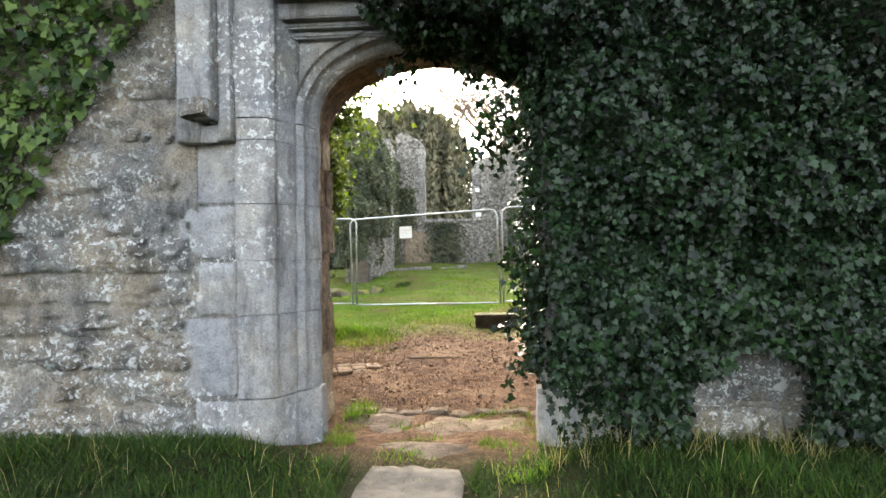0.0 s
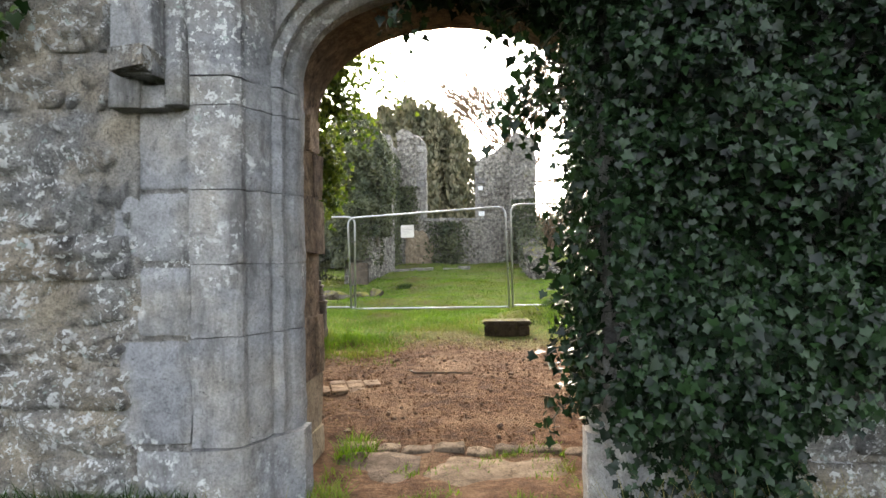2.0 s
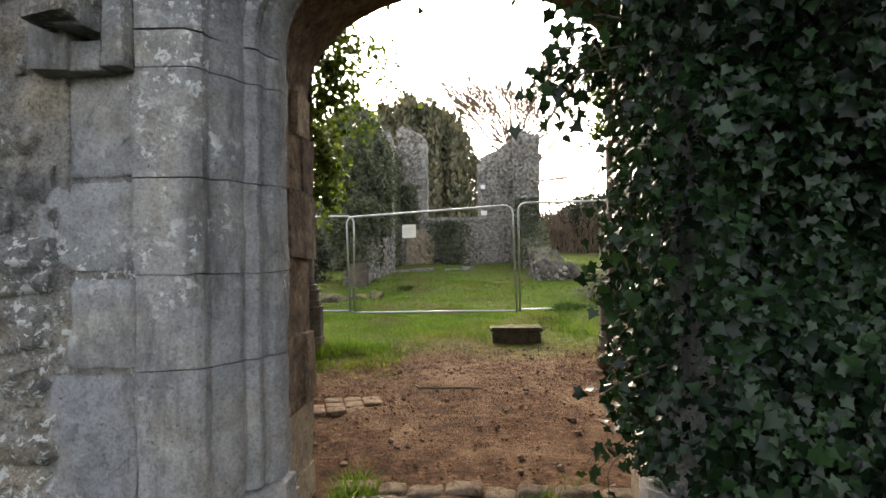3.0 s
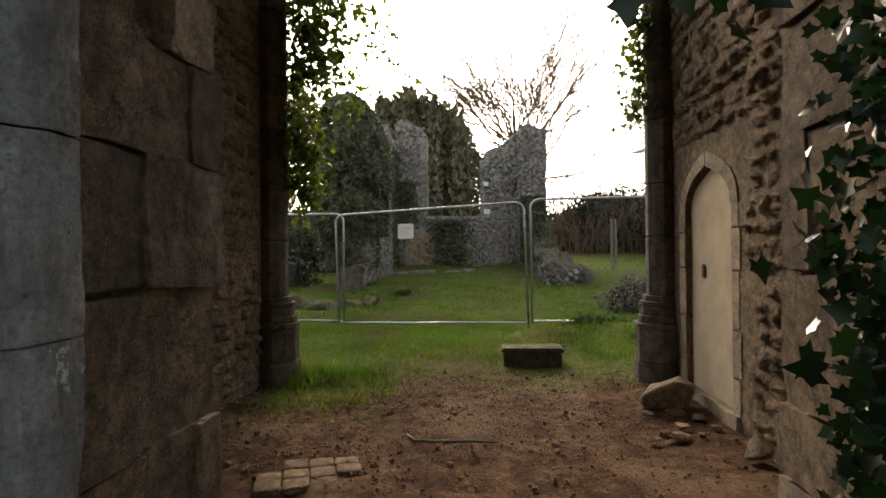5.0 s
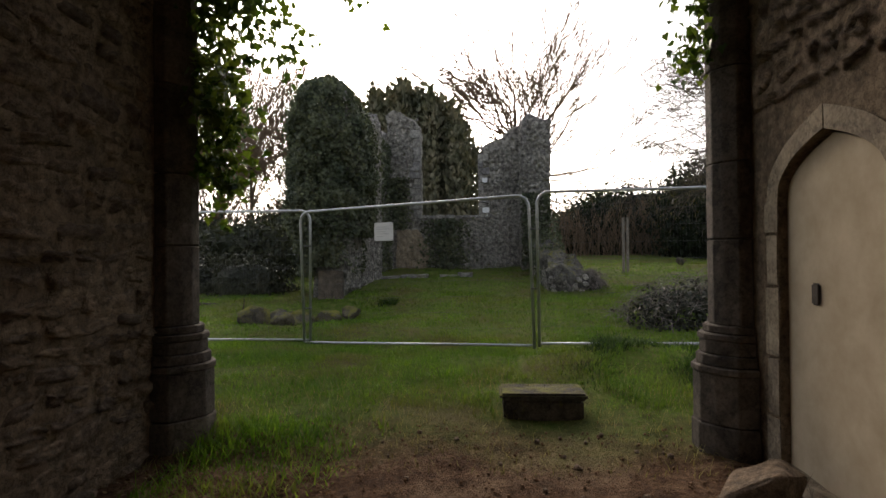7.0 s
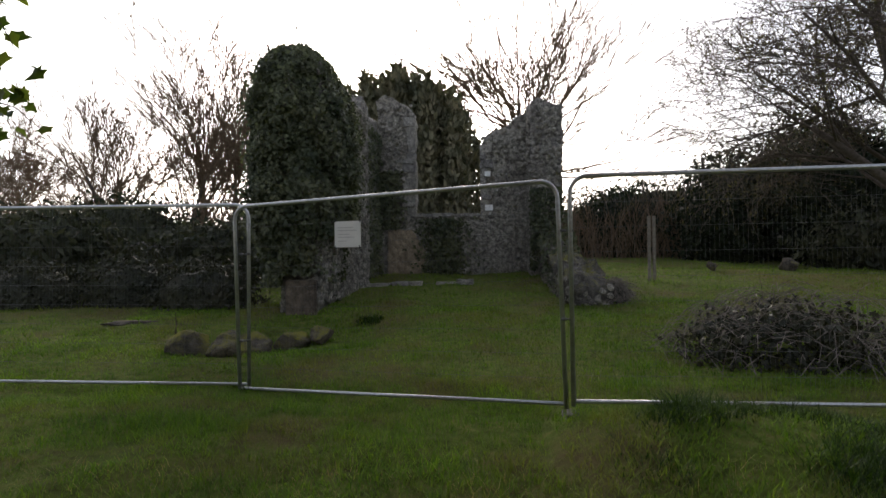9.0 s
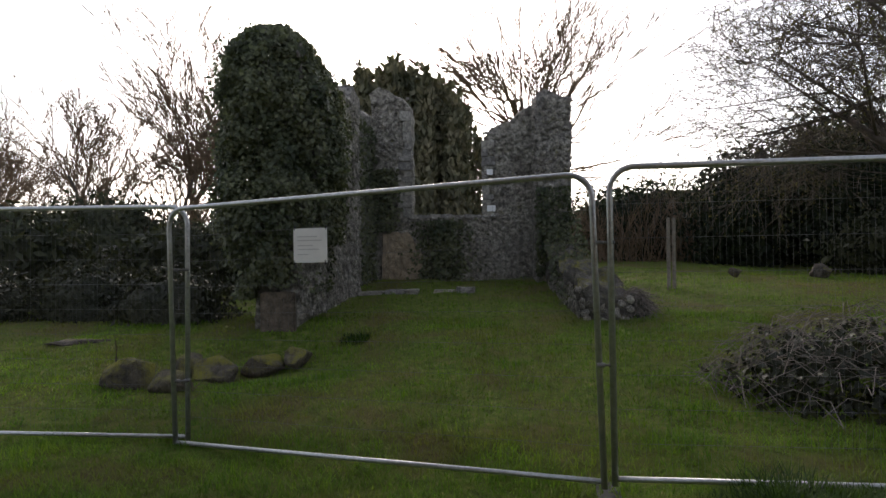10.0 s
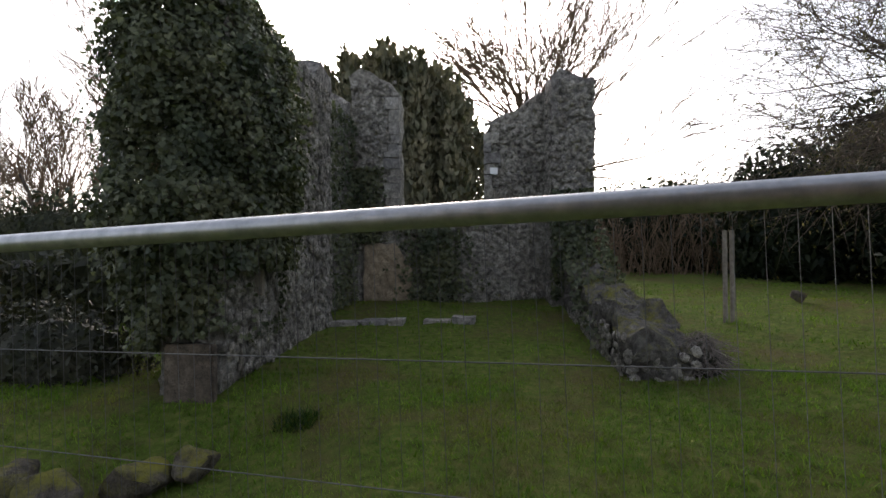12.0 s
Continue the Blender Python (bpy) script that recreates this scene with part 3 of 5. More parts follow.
# ---- tower arch: two moulded piers and the wall over them ----
def pier(side):
    """A moulded half pier with a polygonal base; side -1 stands against the north wall, 1 against the south."""
    x = XL if side < 0 else XR
    p = empty("pier", (x, 8.96, -0.1))
    def prof(w, d, z0, z1, name, wob=0.0):
        o = [(0, -d), (w * 0.45, -d), (w * 0.8, -d * 0.62), (w, -d * 0.25), (w, d * 0.25), (w * 0.8, d * 0.62), (w * 0.45, d), (0, d)]
        bm = bmesh.new()
        lo = [bm.verts.new((-side * a, b, z0)) for a, b in o]
        hi = [bm.verts.new((-side * a, b, z1)) for a, b in o]
        bm.faces.new(lo), bm.faces.new(hi)
        for i in range(8):
            j = (i + 1) % 8
            bm.faces.new((lo[i], lo[j], hi[j], hi[i]))
        bmesh.ops.bevel(bm, geom=[e for e in bm.edges if e.is_manifold], offset=0.008, segments=1, affect="EDGES")
        return part(name, bm, PIERSTONE, p)
    prof(0.335, 0.30, -0.2, 0.26, "plinth")
    prof(0.322, 0.29, 0.265, 0.62, "plinth")
    prof(0.335, 0.30, 0.622, 0.67, "base_moulding")
    prof(0.3, 0.27, 0.672, 0.75, "base_moulding")
    prof(0.275, 0.25, 0.752, 0.85, "base_moulding")
    prof(0.29, 0.255, 0.852, 0.9, "base_moulding")
    prof(0.25, 0.235, 0.902, 0.96, "base_moulding")
    z = 0.962
    for h in (0.62, 0.55, 0.68, 0.6, 0.7, 0.5):
        prof(0.21, 0.22, z, z + h - 0.006, "shaft_stone")
        z += h
    tagged(p, "dark moulded stone pier on a polygonal base", "pier", "piers of the tower arch")
    return p


pier(-1), pier(1)
over = []
half = (XR - XL) / 2
for i in range(13):
    a = math.pi * i / 12
    over.append(((XL + XR) / 2 - half * math.cos(a), 4.4 + 0.9 * math.sin(a)))
east = empty("wall_east")
tagged(east, "rubble wall over the tower arch", "wall", kind="structure")
part("masonry", prism([(XL - 0.9, 4.4)] + over[:7] + [((XL + XR) / 2, TOP), (XL - 0.9, TOP)], 8.4, 9.18), INNER, east)
part("masonry", prism(over[6:] + [(XR + 0.9, 4.4), (XR + 0.9, TOP), ((XL + XR) / 2, TOP)], 8.4, 9.18), INNER, east)

# ---- doorway: moulded jambs, arch, square frame, spandrel ----
doorway = empty("doorway_surround", (MID, YF, 0))
tagged(doorway, "grey moulded stone church doorway with a four-centred arch", "doorway", kind="structure")
# distance outwards from the opening, and depth
PROFILE = [(0.0, 3.69), (0.0, 3.625), (0.018, 3.59), (0.036, 3.578), (0.05, 3.555), (0.046, 3.532), (0.052, 3.51), (0.075, 3.498), (0.095, 3.492), (0.1, 3.455), (0.118, 3.415), (0.145, 3.385), (0.162, 3.36), (0.166, 3.315), (0.185, 3.292), (0.215, 3.28), (0.39, 3.268)]
ARCH_PROFILE = [p for p in PROFILE if p[0] <= 0.11]


def swept(line, profile, back):
    """A moulding along line: (x, z, outward x, outward z) each; closed towards back."""
    bm, rings = bmesh.new(), []
    for x, z, ox, oz in line:
        ring = [bm.verts.new((x + ox * d, y, z + oz * d)) for d, y in profile]
        d = profile[-1][0]
        ring.append(bm.verts.new((x + ox * d, back, z + oz * d)))
        ring.append(bm.verts.new((x, back, z)))
        rings.append(ring)
    for ring in rings:
        for v in ring:
            v.co += noise.noise_vector(v.co * 5.5) * 0.009 + noise.noise_vector(v.co * 17) * 0.006
    k = len(rings[0])
    for a, c in zip(rings, rings[1:]):
        for i in range(k):
            j = (i + 1) % k
            bm.faces.new((a[i], a[j], c[j], c[i]))
    bm.faces.new(rings[0][::-1]), bm.faces.new(rings[-1])
    return bm


for side in (-1, 1):
    x = X0 if side < 0 else X1
    z = -0.2
    # plinth stones stand out a little from the jamb
    plinth = [(d - 0.03 if d < 0.3 else d, y - 0.03) for d, y in [(0.0, 3.72), (0.0, 3.6), (0.05, 3.55), (0.14, 3.43), (0.19, 3.33), (0.26, 3.28), (0.39, 3.275)]]
    under(part("plinth_stone", swept([(x, z + (0.35 - z) * q / 9, side, 0) for q in range(10)], plinth, 3.7), ASHLAR, None), doorway)
    z = 0.354
    for h in (0.49, 0.33, 0.34, 0.38, 0.5):
        top = min(z + h, SPRING)
        if top - z > 0.05:
            j = random.uniform(-0.004, 0.004)
            prof = [(d, y + j) for d, y in PROFILE]
            under(part("jamb_stone", swept([(x, z + (top - 0.005 - z) * q / 9, side, 0) for q in range(10)], prof, 3.7), ASHLAR, None), doorway)
        z += h
    # square frame above the springing
    frame_prof = [(d, y) for d, y in PROFILE if d >= 0.14]
    for za, zb in ((SPRING + 0.002, 2.36), (2.364, 2.86)):
        under(part("frame_stone", swept([(x, za + (zb - za) * q / 9, side, 0) for q in range(10)], frame_prof, 3.7), ASHLAR, None), doorway)
line = arch_line(0.0, 12)
norms = []
for i, (x, z) in enumerate(line):
    a, c = line[max(i - 1, 0)], line[min(i + 1, len(line) - 1)]
    t = Vector((c[0] - a[0], c[1] - a[1])).normalized()
    norms.append((x, z, -t.y, t.x))
for i in range(0, 24, 4):
    under(part("voussoir", swept(norms[i:i + 5], ARCH_PROFILE, 3.7), ASHLAR, None), doorway)
sp_out = [(X0 - 0.16, SPRING)] + arch_line(0.09, 10)[:11] + [(MID, 2.68), (X0 - 0.16, 2.68)]
under(part("spandrel", prism(sp_out, 3.535, 3.7), ASHLAR, None), doorway)
under(part("spandrel", prism([(2 * MID - x, z) for x, z in sp_out][::-1], 3.535, 3.7), ASHLAR, None), doorway)
shield = [(-1.125, 2.53), (-1.025, 2.53), (-1.022, 2.45), (-1.04, 2.405), (-1.075, 2.375), (-1.11, 2.405), (-1.128, 2.45)]
under(part("shield", prism(shield, 3.515, 3.545), ASHLAR, None, "carved shield on the spandrel"), doorway)
under(part("shield_rim", prism([(x * 0.8 + 0.2 * -1.075, z * 0.8 + 0.2 * 2.46) for x, z in shield], 3.505, 3.52), ASHLAR, None), doorway)
for za, zb, yf in ((2.56, 2.6, 3.47), (2.604, 2.64, 3.42), (2.74, 2.86, 3.2)):
    under(part("hood_moulding", block((X0 - 0.15, yf, za), (X1 + 0.15, 3.7, zb), 0.012), ASHLAR, None), doorway)
under(part("lintel", block((X0 - 0.15, 3.36, 2.642), (X1 + 0.15, 3.7, 2.738), 0.008), ASHLAR, None), doorway)

# inner reveal stones behind the moulded jambs
r = random.Random(17)
for side in (-1, 1):
    x = X0 - 0.17 if side < 0 else X1 + 0.15
    z = -0.2
    while z < 2.0:
        h = r.uniform(0.2, 0.42)
        y = 3.71
        while y < 4.48:
            w = min(r.uniform(0.22, 0.5), 4.5 - y)
            if 4.5 - y - w < 0.1:
                w = 4.5 - y
            a, b = (x - 0.1, x + r.uniform(0.0, 0.05)) if side < 0 else (x - r.uniform(0.0, 0.05), x + 0.1)
            under(part("reveal_stone", block((a, y + 0.004, z), (b, y + w - 0.004, z + h - 0.01), 0, 0.018, 2, r.randint(1, 40)), INNER if z > 0.4 else DRESSED, None), doorway)
            y += w
        z += h

# flat ashlar beside the jamb
ASH_ST = stone_meshes("ashlar_block", ASHLAR, 6, nx=8, nz=8, round_=0.06, rough=0.05, inset=0.3)
front_face = Matrix.Translation((0, YF + 0.02, 0))


def course_stones(parent, meshes, m, courses, ends, length, gap, depth, proud, seed, tilt=0.8):
    """Stones along given courses (bottom, top, extra stand-out) between the ends that ends(i) gives for each course."""
    r = random.Random(seed)
    for i, (za, zb, out) in enumerate(courses):
        u, u1 = ends(i)
        while u < u1 - 0.02:
            w = r.uniform(*length)
            if u1 - u - w < length[0] * 0.6:
                w = u1 - u
            ob = new("stone", r.choice(meshes))
            ob.parent = parent
            h = (zb - za) * r.uniform(0.9, 1.0)
            ob.matrix_world = m @ pose(u + w / 2, depth / 2 - out - proud * r.uniform(0.1, 1.0), (za + zb) / 2, r.uniform(-tilt, tilt), r.uniform(-tilt, tilt), r.uniform(-tilt, tilt)) @ Matrix.Diagonal((w - gap, depth, h - gap, 1))
            u += w


def mortar_sheet(u0, u1, z0, z1, step, seed):
    """A rough face of old mortar, brought out almost flush with the stones."""
    nu, nz = int((u1 - u0) / step), int((z1 - z0) / step)
    vs, fs = [], []
    for j in range(nz + 1):
        for i in range(nu + 1):
            u, z = u0 + (u1 - u0) * i / nu, z0 + (z1 - z0) * j / nz
            p = Vector((u, z * 1.4, seed))
            d = 0.022 * noise.noise(p * 2.2) + 0.016 * noise.noise(p * 6.5) + 0.011 * noise.noise(p * 17) + 0.005 * noise.noise(p * 41)
            vs.append((u, YF + 0.02 - d, z))
    for j in range(nz):
        for i in range(nu):
            a = j * (nu + 1) + i
            fs.append((a, a + 1, a + nu + 2, a + nu + 1))
    o = len(vs)
    vs += [(u0, YF + 0.04, z0), (u1, YF + 0.04, z0), (u1, YF + 0.04, z1), (u0, YF + 0.04, z1)]
    top = [nz * (nu + 1) + i for i in range(nu + 1)]
    fs += [tuple(range(nu, -1, -1)) + (o, o + 1), tuple(top) + (o + 2, o + 3)]
    fs += [tuple(j * (nu + 1) for j in range(nz + 1)) + (o + 3, o), tuple(j * (nu + 1) + nu for j in range(nz, -1, -1)) + (o + 1, o + 2)]
    return obj("mortar", vs, fs, MORTAR, west, smooth=True)


COURSES = [(-0.2, 0.08, 0.01), (0.08, 0.31, 0.012), (0.31, 0.51, 0.0), (0.51, 0.71, 0.008), (0.71, 0.9, 0.0), (0.9, 1.1, 0.002), (1.1, 1.32, 0.03), (1.32, 1.58, 0.0), (1.58, 1.88, 0.004), (1.88, 2.14, -0.006), (2.14, 2.38, 0.002), (2.38, 2.64, 0.0), (2.64, 2.9, 0.004), (2.9, 3.2, 0.0)]
ASH_COURSES = [(-0.2, 0.354, 0.008), (0.354, 0.84, 0.0), (0.84, 1.174, 0.002), (1.174, 1.514, 0.0), (1.514, 1.88, 0.002)]
course_stones(west, ASH_ST, front_face, ASH_COURSES, lambda i: (-1.72 - 0.1 * (i % 2), -1.462), (0.2, 0.4), 0.003, 0.12, 0.008, 5, 0.2)
RUB_ST = stone_meshes("ragstone_block", RUBBLE, 14, nx=8, nz=6, round_=0.12, rough=0.1, inset=0.6)
course_stones(west, RUB_ST, front_face, COURSES, lambda i: (-4.4, -1.74 if i < 8 else -1.79), (0.22, 0.66), 0.006, 0.2, 0.03, 6)
mortar_sheet(-4.4, -1.7, -0.2, 3.2, 0.021, 3)
course_stones(west, RUB_ST, front_face, [(-0.2, 0.1, 0.02), (0.1, 0.34, 0.03), (0.34, 0.62, 0.0), (0.62, 0.9, 0.0), (0.9, 1.2, 0.0)], lambda i: (0.72, 3.6), (0.3, 0.7), 0.006, 0.2, 0.04, 9)
mortar_sheet(0.71, 3.6, -0.2, 1.3, 0.03, 8)
# pilaster with a broken corbel over the ashlar
pil = empty("pilaster", (-1.6, YF, 2.05))
tagged(pil, "weathered stone pilaster strip with a broken corbel", "pilaster")
for lo, hi, nm in (((-1.78, 3.2, 1.87), (-1.64, 3.4, 3.3), "shaft"), ((-1.635, 3.13, 1.99), (-1.54, 3.4, 3.3), "shaft"), ((-1.535, 3.21, 1.88), (-1.465, 3.4, 3.3), "shaft"), ((-1.64, 3.22, 1.87), (-1.54, 3.4, 1.97), "bottom_stone")):
    under(part(nm, block(lo, hi, 0, 0.014, 9, 3), ASHLAR, None, smooth=True), pil)
under(part("corbel", block((-1.70, 3.06, 1.99), (-1.54, 3.3, 2.08), 0, 0.03, 3, 4), RUBBLE, None, "lichened broken corbel"), pil)

# threshold stones and path slab
TH_ST = stone_meshes("threshold_stone", THRESH, 4, round_=0.12, rough=0.05)
thr = empty("threshold", (MID, 4.0, 0))
tagged(thr, "worn buff stone doorway threshold", "threshold", kind="structure")
x = X0 - 0.05
r = random.Random(5)
while x < X1:
    w = r.uniform(0.16, 0.3)
    ob = new("kerb_stone", r.choice(TH_ST))
    under(ob, thr)
    ob.matrix_world = pose(x + w / 2, 4.55 + r.uniform(-0.03, 0.03), -0.1 + r.uniform(-0.012, 0.008), -90, r.uniform(-4, 4), r.uniform(-6, 6)) @ Matrix.Diagonal((w - 0.012, 0.1, 0.15, 1))
    x += w
for lo, hi in (((-1.05, 3.72, -0.1), (-0.55, 4.4, -0.06)), ((-0.5, 3.7, -0.12), (0.3, 4.38, -0.068)), ((-0.75, 3.15, -0.12), (-0.1, 3.55, 0.0)), ((-0.64, 2.3, -0.12), (-0.13, 3.08, 0.035))):
    under(part("step_stone", block(lo, hi, 0, 0.045, 8, r.randint(1, 9)), THRESH if hi[1] > 3.2 else PATHSTONE, None, smooth=True), thr)


# ---- ivy on the west front ----
LEAF, SLIM = ivy_leaf(), slim_leaf()


def ivy_patch(count, u_rng, z_rng, keep, y_face, bulge, size, seed, overhang=0.0):
    P, N, S = [], [], []
    r = random.Random(seed)
    while len(P) < count:
        u, z = r.uniform(*u_rng), r.uniform(*z_rng)
        k = keep(u, z)
        if r.random() > k:
            continue
        clump = 0.5 + 0.6 * noise.noise(Vector((u * 2.1, z * 2.1, seed))) + 0.6 * noise.noise(Vector((u * 6, z * 6, seed + 4)))
        d = bulge * max(0.06, 0.2 + 0.85 * clump) * r.random() ** 0.55 * min(1, k + 0.2) + max(0, z - 2.15) * overhang
        P.append((u, y_face - d, z))
        N.append((noise.noise(Vector((u * 3, z * 3, 9))) * 0.5, -1, 0.45 + noise.noise(Vector((u * 3, z * 3, 3))) * 0.4))
        S.append(r.uniform(*size) * (0.75 + 0.5 * r.random()))
    return P, N, S


def right_ivy(u, z):
    """How thick the ivy hangs on the wall right of the doorway."""
    edge = 0.36 + 0.05 * noise.noise(Vector((z * 3, 1, 0))) + max(0, 0.4 - z) * 0.1
    if z > SPRING - 0.1:
        if u < edge:
            if u < -0.62:
                return 0
            lim = SPRING + RISE * math.sqrt(max(0, 1 - ((u - MID) / 0.8) ** 2)) * 0.95 + 0.02
            return 1.0 if z > lim + 0.02 * math.sin(u * 30) + max(0, -0.2 - u) * 0.4 else 0
    if u < edge:
        return 0
    bare = ((u - 1.42 + 0.1 * noise.noise(Vector((z * 6, 0, 4)))) / 0.3) ** 2 + ((z - 0.34) / 0.34) ** 2
    if bare < 1:
        return 0.0
    if z < 0.2 or (z < 0.5 and u < 0.75):
        return 0.22
    return 1.0


ivy_wall = empty("ivy", (1.4, YF, 0.1))
tagged(ivy_wall, "dense dark green ivy covering the tower wall", "ivy", kind="stuff")
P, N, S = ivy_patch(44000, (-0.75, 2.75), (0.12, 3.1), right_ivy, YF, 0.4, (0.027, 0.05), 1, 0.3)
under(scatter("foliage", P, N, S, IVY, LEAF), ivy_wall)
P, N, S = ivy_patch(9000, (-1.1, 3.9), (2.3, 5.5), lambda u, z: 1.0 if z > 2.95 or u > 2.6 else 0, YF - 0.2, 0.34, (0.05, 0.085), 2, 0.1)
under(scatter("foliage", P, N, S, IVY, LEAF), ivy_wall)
# ivy hanging over the arch
P, N, S = [], [], []
r = random.Random(14)
crown_line = arch_line(0.0, 12)
while len(P) < 3000:
    u = r.uniform(-0.72, 0.4)
    low = np.interp(u, [q[0] for q in crown_line], [q[1] for q in crown_line])
    low += 0.04 * noise.noise(Vector((u * 9, 0, 0))) + max(0, -0.45 - u) * 0.7
    z = low + abs(r.gauss(0, 0.14)) - 0.02
    if z > 2.85:
        continue
    P.append((u, r.uniform(3.3, 3.85) - (z - low) * 0.3, z))
    N.append((r.uniform(-0.3, 0.3), -1, 0.2))
    S.append(r.uniform(0.035, 0.062))
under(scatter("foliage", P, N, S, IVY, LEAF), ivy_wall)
# ivy turning round the jamb into the opening
P, N, S = [], [], []
r = random.Random(3)
for _ in range(2700):
    z = r.uniform(0.5, 2.3)
    P.append((0.34 - abs(r.gauss(0, 0.05)), r.uniform(3.2, 3.9), z))
    N.append((-0.8, -0.6, 0.3))
    S.append(r.uniform(0.026, 0.046))
for _ in range(3200):
    u = r.uniform(0.34, 0.74)
    P.append((u, max(3.2, 3.82 - (u - 0.34) * 2.0) - r.uniform(0.02, 0.16), r.uniform(0.3, 2.5)))
    N.append((-0.5, -0.9, 0.3))
    S.append(r.uniform(0.026, 0.044))
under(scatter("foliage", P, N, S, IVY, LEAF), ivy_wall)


def spray(start, way, length, leaves, size, seed, droop=0.5, name="ivy_spray", material=IVY):
    """A hanging shoot: a thin stem with leaves, some on short side shoots."""
    r = random.Random(seed)
    p, d = Vector(start), Vector(way).normalized()
    stem, pts = [p.copy()], []
    n = 12
    for i in range(n):
        d = (d + Vector((r.gauss(0, 0.18), r.gauss(0, 0.18), r.gauss(0, 0.14) - droop * 0.12))).normalized()
        p = p + d * length / n
        stem.append(p.copy())
    for _ in range(leaves):
        i = r.randint(1, n)
        pts.append(stem[i] + Vector((r.gauss(0, 0.05), r.gauss(0, 0.05), r.gauss(0, 0.05))))
    v, f = tube(stem, 0.004, 4, [0.005 * (1 - 0.7 * i / n) for i in range(n + 1)])
    return (v, f), pts


def sprays(name, rows, label, material=IVY):
    """rows: start, direction, length, leaves, leaf size, droop."""
    th = empty(name, rows[0][0])
    tagged(th, label, "ivy", kind="stuff")
    tubes, P, S = [], [], []
    for i, (st, way, ln, lv, sz, dr) in enumerate(rows):
        tb, pts = spray(st, way, ln, lv, sz, i * 7 + len(rows), dr)
        tubes.append(tb)
        P += [tuple(q) for q in pts]
        S += [sz * random.uniform(0.6, 1.15) for _ in pts]
    v, f = join(tubes)
    under(obj("stems", v, f, BARK), th)
    under(scatter("foliage", P, [(0, -0.6, 0.3)] * len(P), S, material, LEAF, spread=0.9), th)
    return th


r = random.Random(12)
rows = []
for i in range(16):
    rows.append(((0.36, 3.5 + r.uniform(-0.2, 0.4), r.uniform(0.5, 1.5)), (-0.6, -0.2, r.uniform(-0.4, 0.4)), r.uniform(0.12, 0.34), 14, 0.055, 0.8))
for i in range(9):
    rows.append(((0.34 - r.uniform(0, 0.1), 3.7 + r.uniform(-0.2, 0.2), r.uniform(1.95, 2.45)), (-1, 0, r.uniform(-0.3, 0.3)), r.uniform(0.25, 0.45), 24, 0.06, 0.9))
for i in range(12):
    rows.append(((r.uniform(-0.9, 0.3), 3.75 + r.uniform(-0.2, 0.15), 2.58 - abs(r.uniform(-0.9, 0.3) + 0.2) * 0.2), (r.uniform(-0.4, 0.4), -0.2, -0.5), r.uniform(0.1, 0.24), 14, 0.055, 1.0))
sprays("ivy_spray", rows, "loose ivy shoots hanging into the doorway")

ivy_left = empty("ivy", (-3.0, YF, 2.2))
tagged(ivy_left, "lighter green ivy hanging over the wall's upper corner", "ivy", kind="stuff")
P, N, S = ivy_patch(4200, (-4.3, -1.55), (1.0, 3.1), lambda u, z: 1.0 if z - 1.42 > (u + 2.83) * 1.38 + 0.12 * noise.noise(Vector((u * 4, z * 4, 5))) else 0, YF, 0.22, (0.05, 0.078), 11)
under(scatter("foliage", P, N, S, IVY_LIGHT, LEAF), ivy_left)

# ivy round the far arch
r = random.Random(21)
rows = []
for i in range(100):
    z = 1.9 + 2.8 * r.random() ** 0.8
    rows.append(((XL + 0.16 + r.uniform(-0.05, 0.1), 9.1 + r.uniform(-0.2, 0.2), z), (0.8, -0.1, r.uniform(-0.3, 0.5)), r.uniform(0.3, 1.15) * (0.45 + 0.6 * (z - 1.7) / 2.5) * (1.35 if z > 3.3 else 0.9), 28, 0.08, 0.9))
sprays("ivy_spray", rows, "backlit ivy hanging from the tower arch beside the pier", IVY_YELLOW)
rows = []
for i in range(22):
    z = r.uniform(2.75, 4.3)
    rows.append(((XR - 0.18 + r.uniform(-0.05, 0.05), 9.0 + r.uniform(-0.2, 0.2), z), (-0.8, -0.1, r.uniform(-0.5, 0.2)), r.uniform(0.12, 0.4), 16, 0.08, 0.9))
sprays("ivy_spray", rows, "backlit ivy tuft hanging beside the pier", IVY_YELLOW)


# ---- fence panels ----
PW, PH = 3.594, 2.07


def fence_panel():
    """Mesh panel: bent tube frame, inner uprights, welded wires, couplers."""
    p = empty("fence_panel")
    R, rad = 0.16, 0.021
    bend = lambda cx, cz, a0, a1: [(cx + R * math.cos(a0 + (a1 - a0) * i / 6), 0, cz + R * math.sin(a0 + (a1 - a0) * i / 6)) for i in range(7)]
    line = [(0, 0, 0.0)] + bend(R, PH - R, math.pi, math.pi / 2) + bend(PW - R, PH - R, math.pi / 2, 0) + [(PW, 0, 0.0)]
    v, f = tube(line, rad, 12)
    obj("frame_tube", v, f, STEEL, p, smooth=True)
    v, f = tube([(0.02, 0, 0.045), (PW - 0.02, 0, 0.045)], 0.018, 10)
    obj("bottom_rail", v, f, STEEL, p, smooth=True)
    wires = []
    for i in range(1, 90):
        x = PW * i / 90
        wires.append(tube([(x, 0, 0.05), (x, 0, PH - 0.02)], 0.0006, 3))
    for i in range(1, 9):
        z = 0.05 + (PH - 0.07) * i / 9
        wires.append(tube([(0, 0.003, z), (PW, 0.003, z)], 0.0012, 4))
    v, f = join(wires)
    tagged(obj("wire_mesh", v, f, WIRE, p), kind="stuff")
    return p


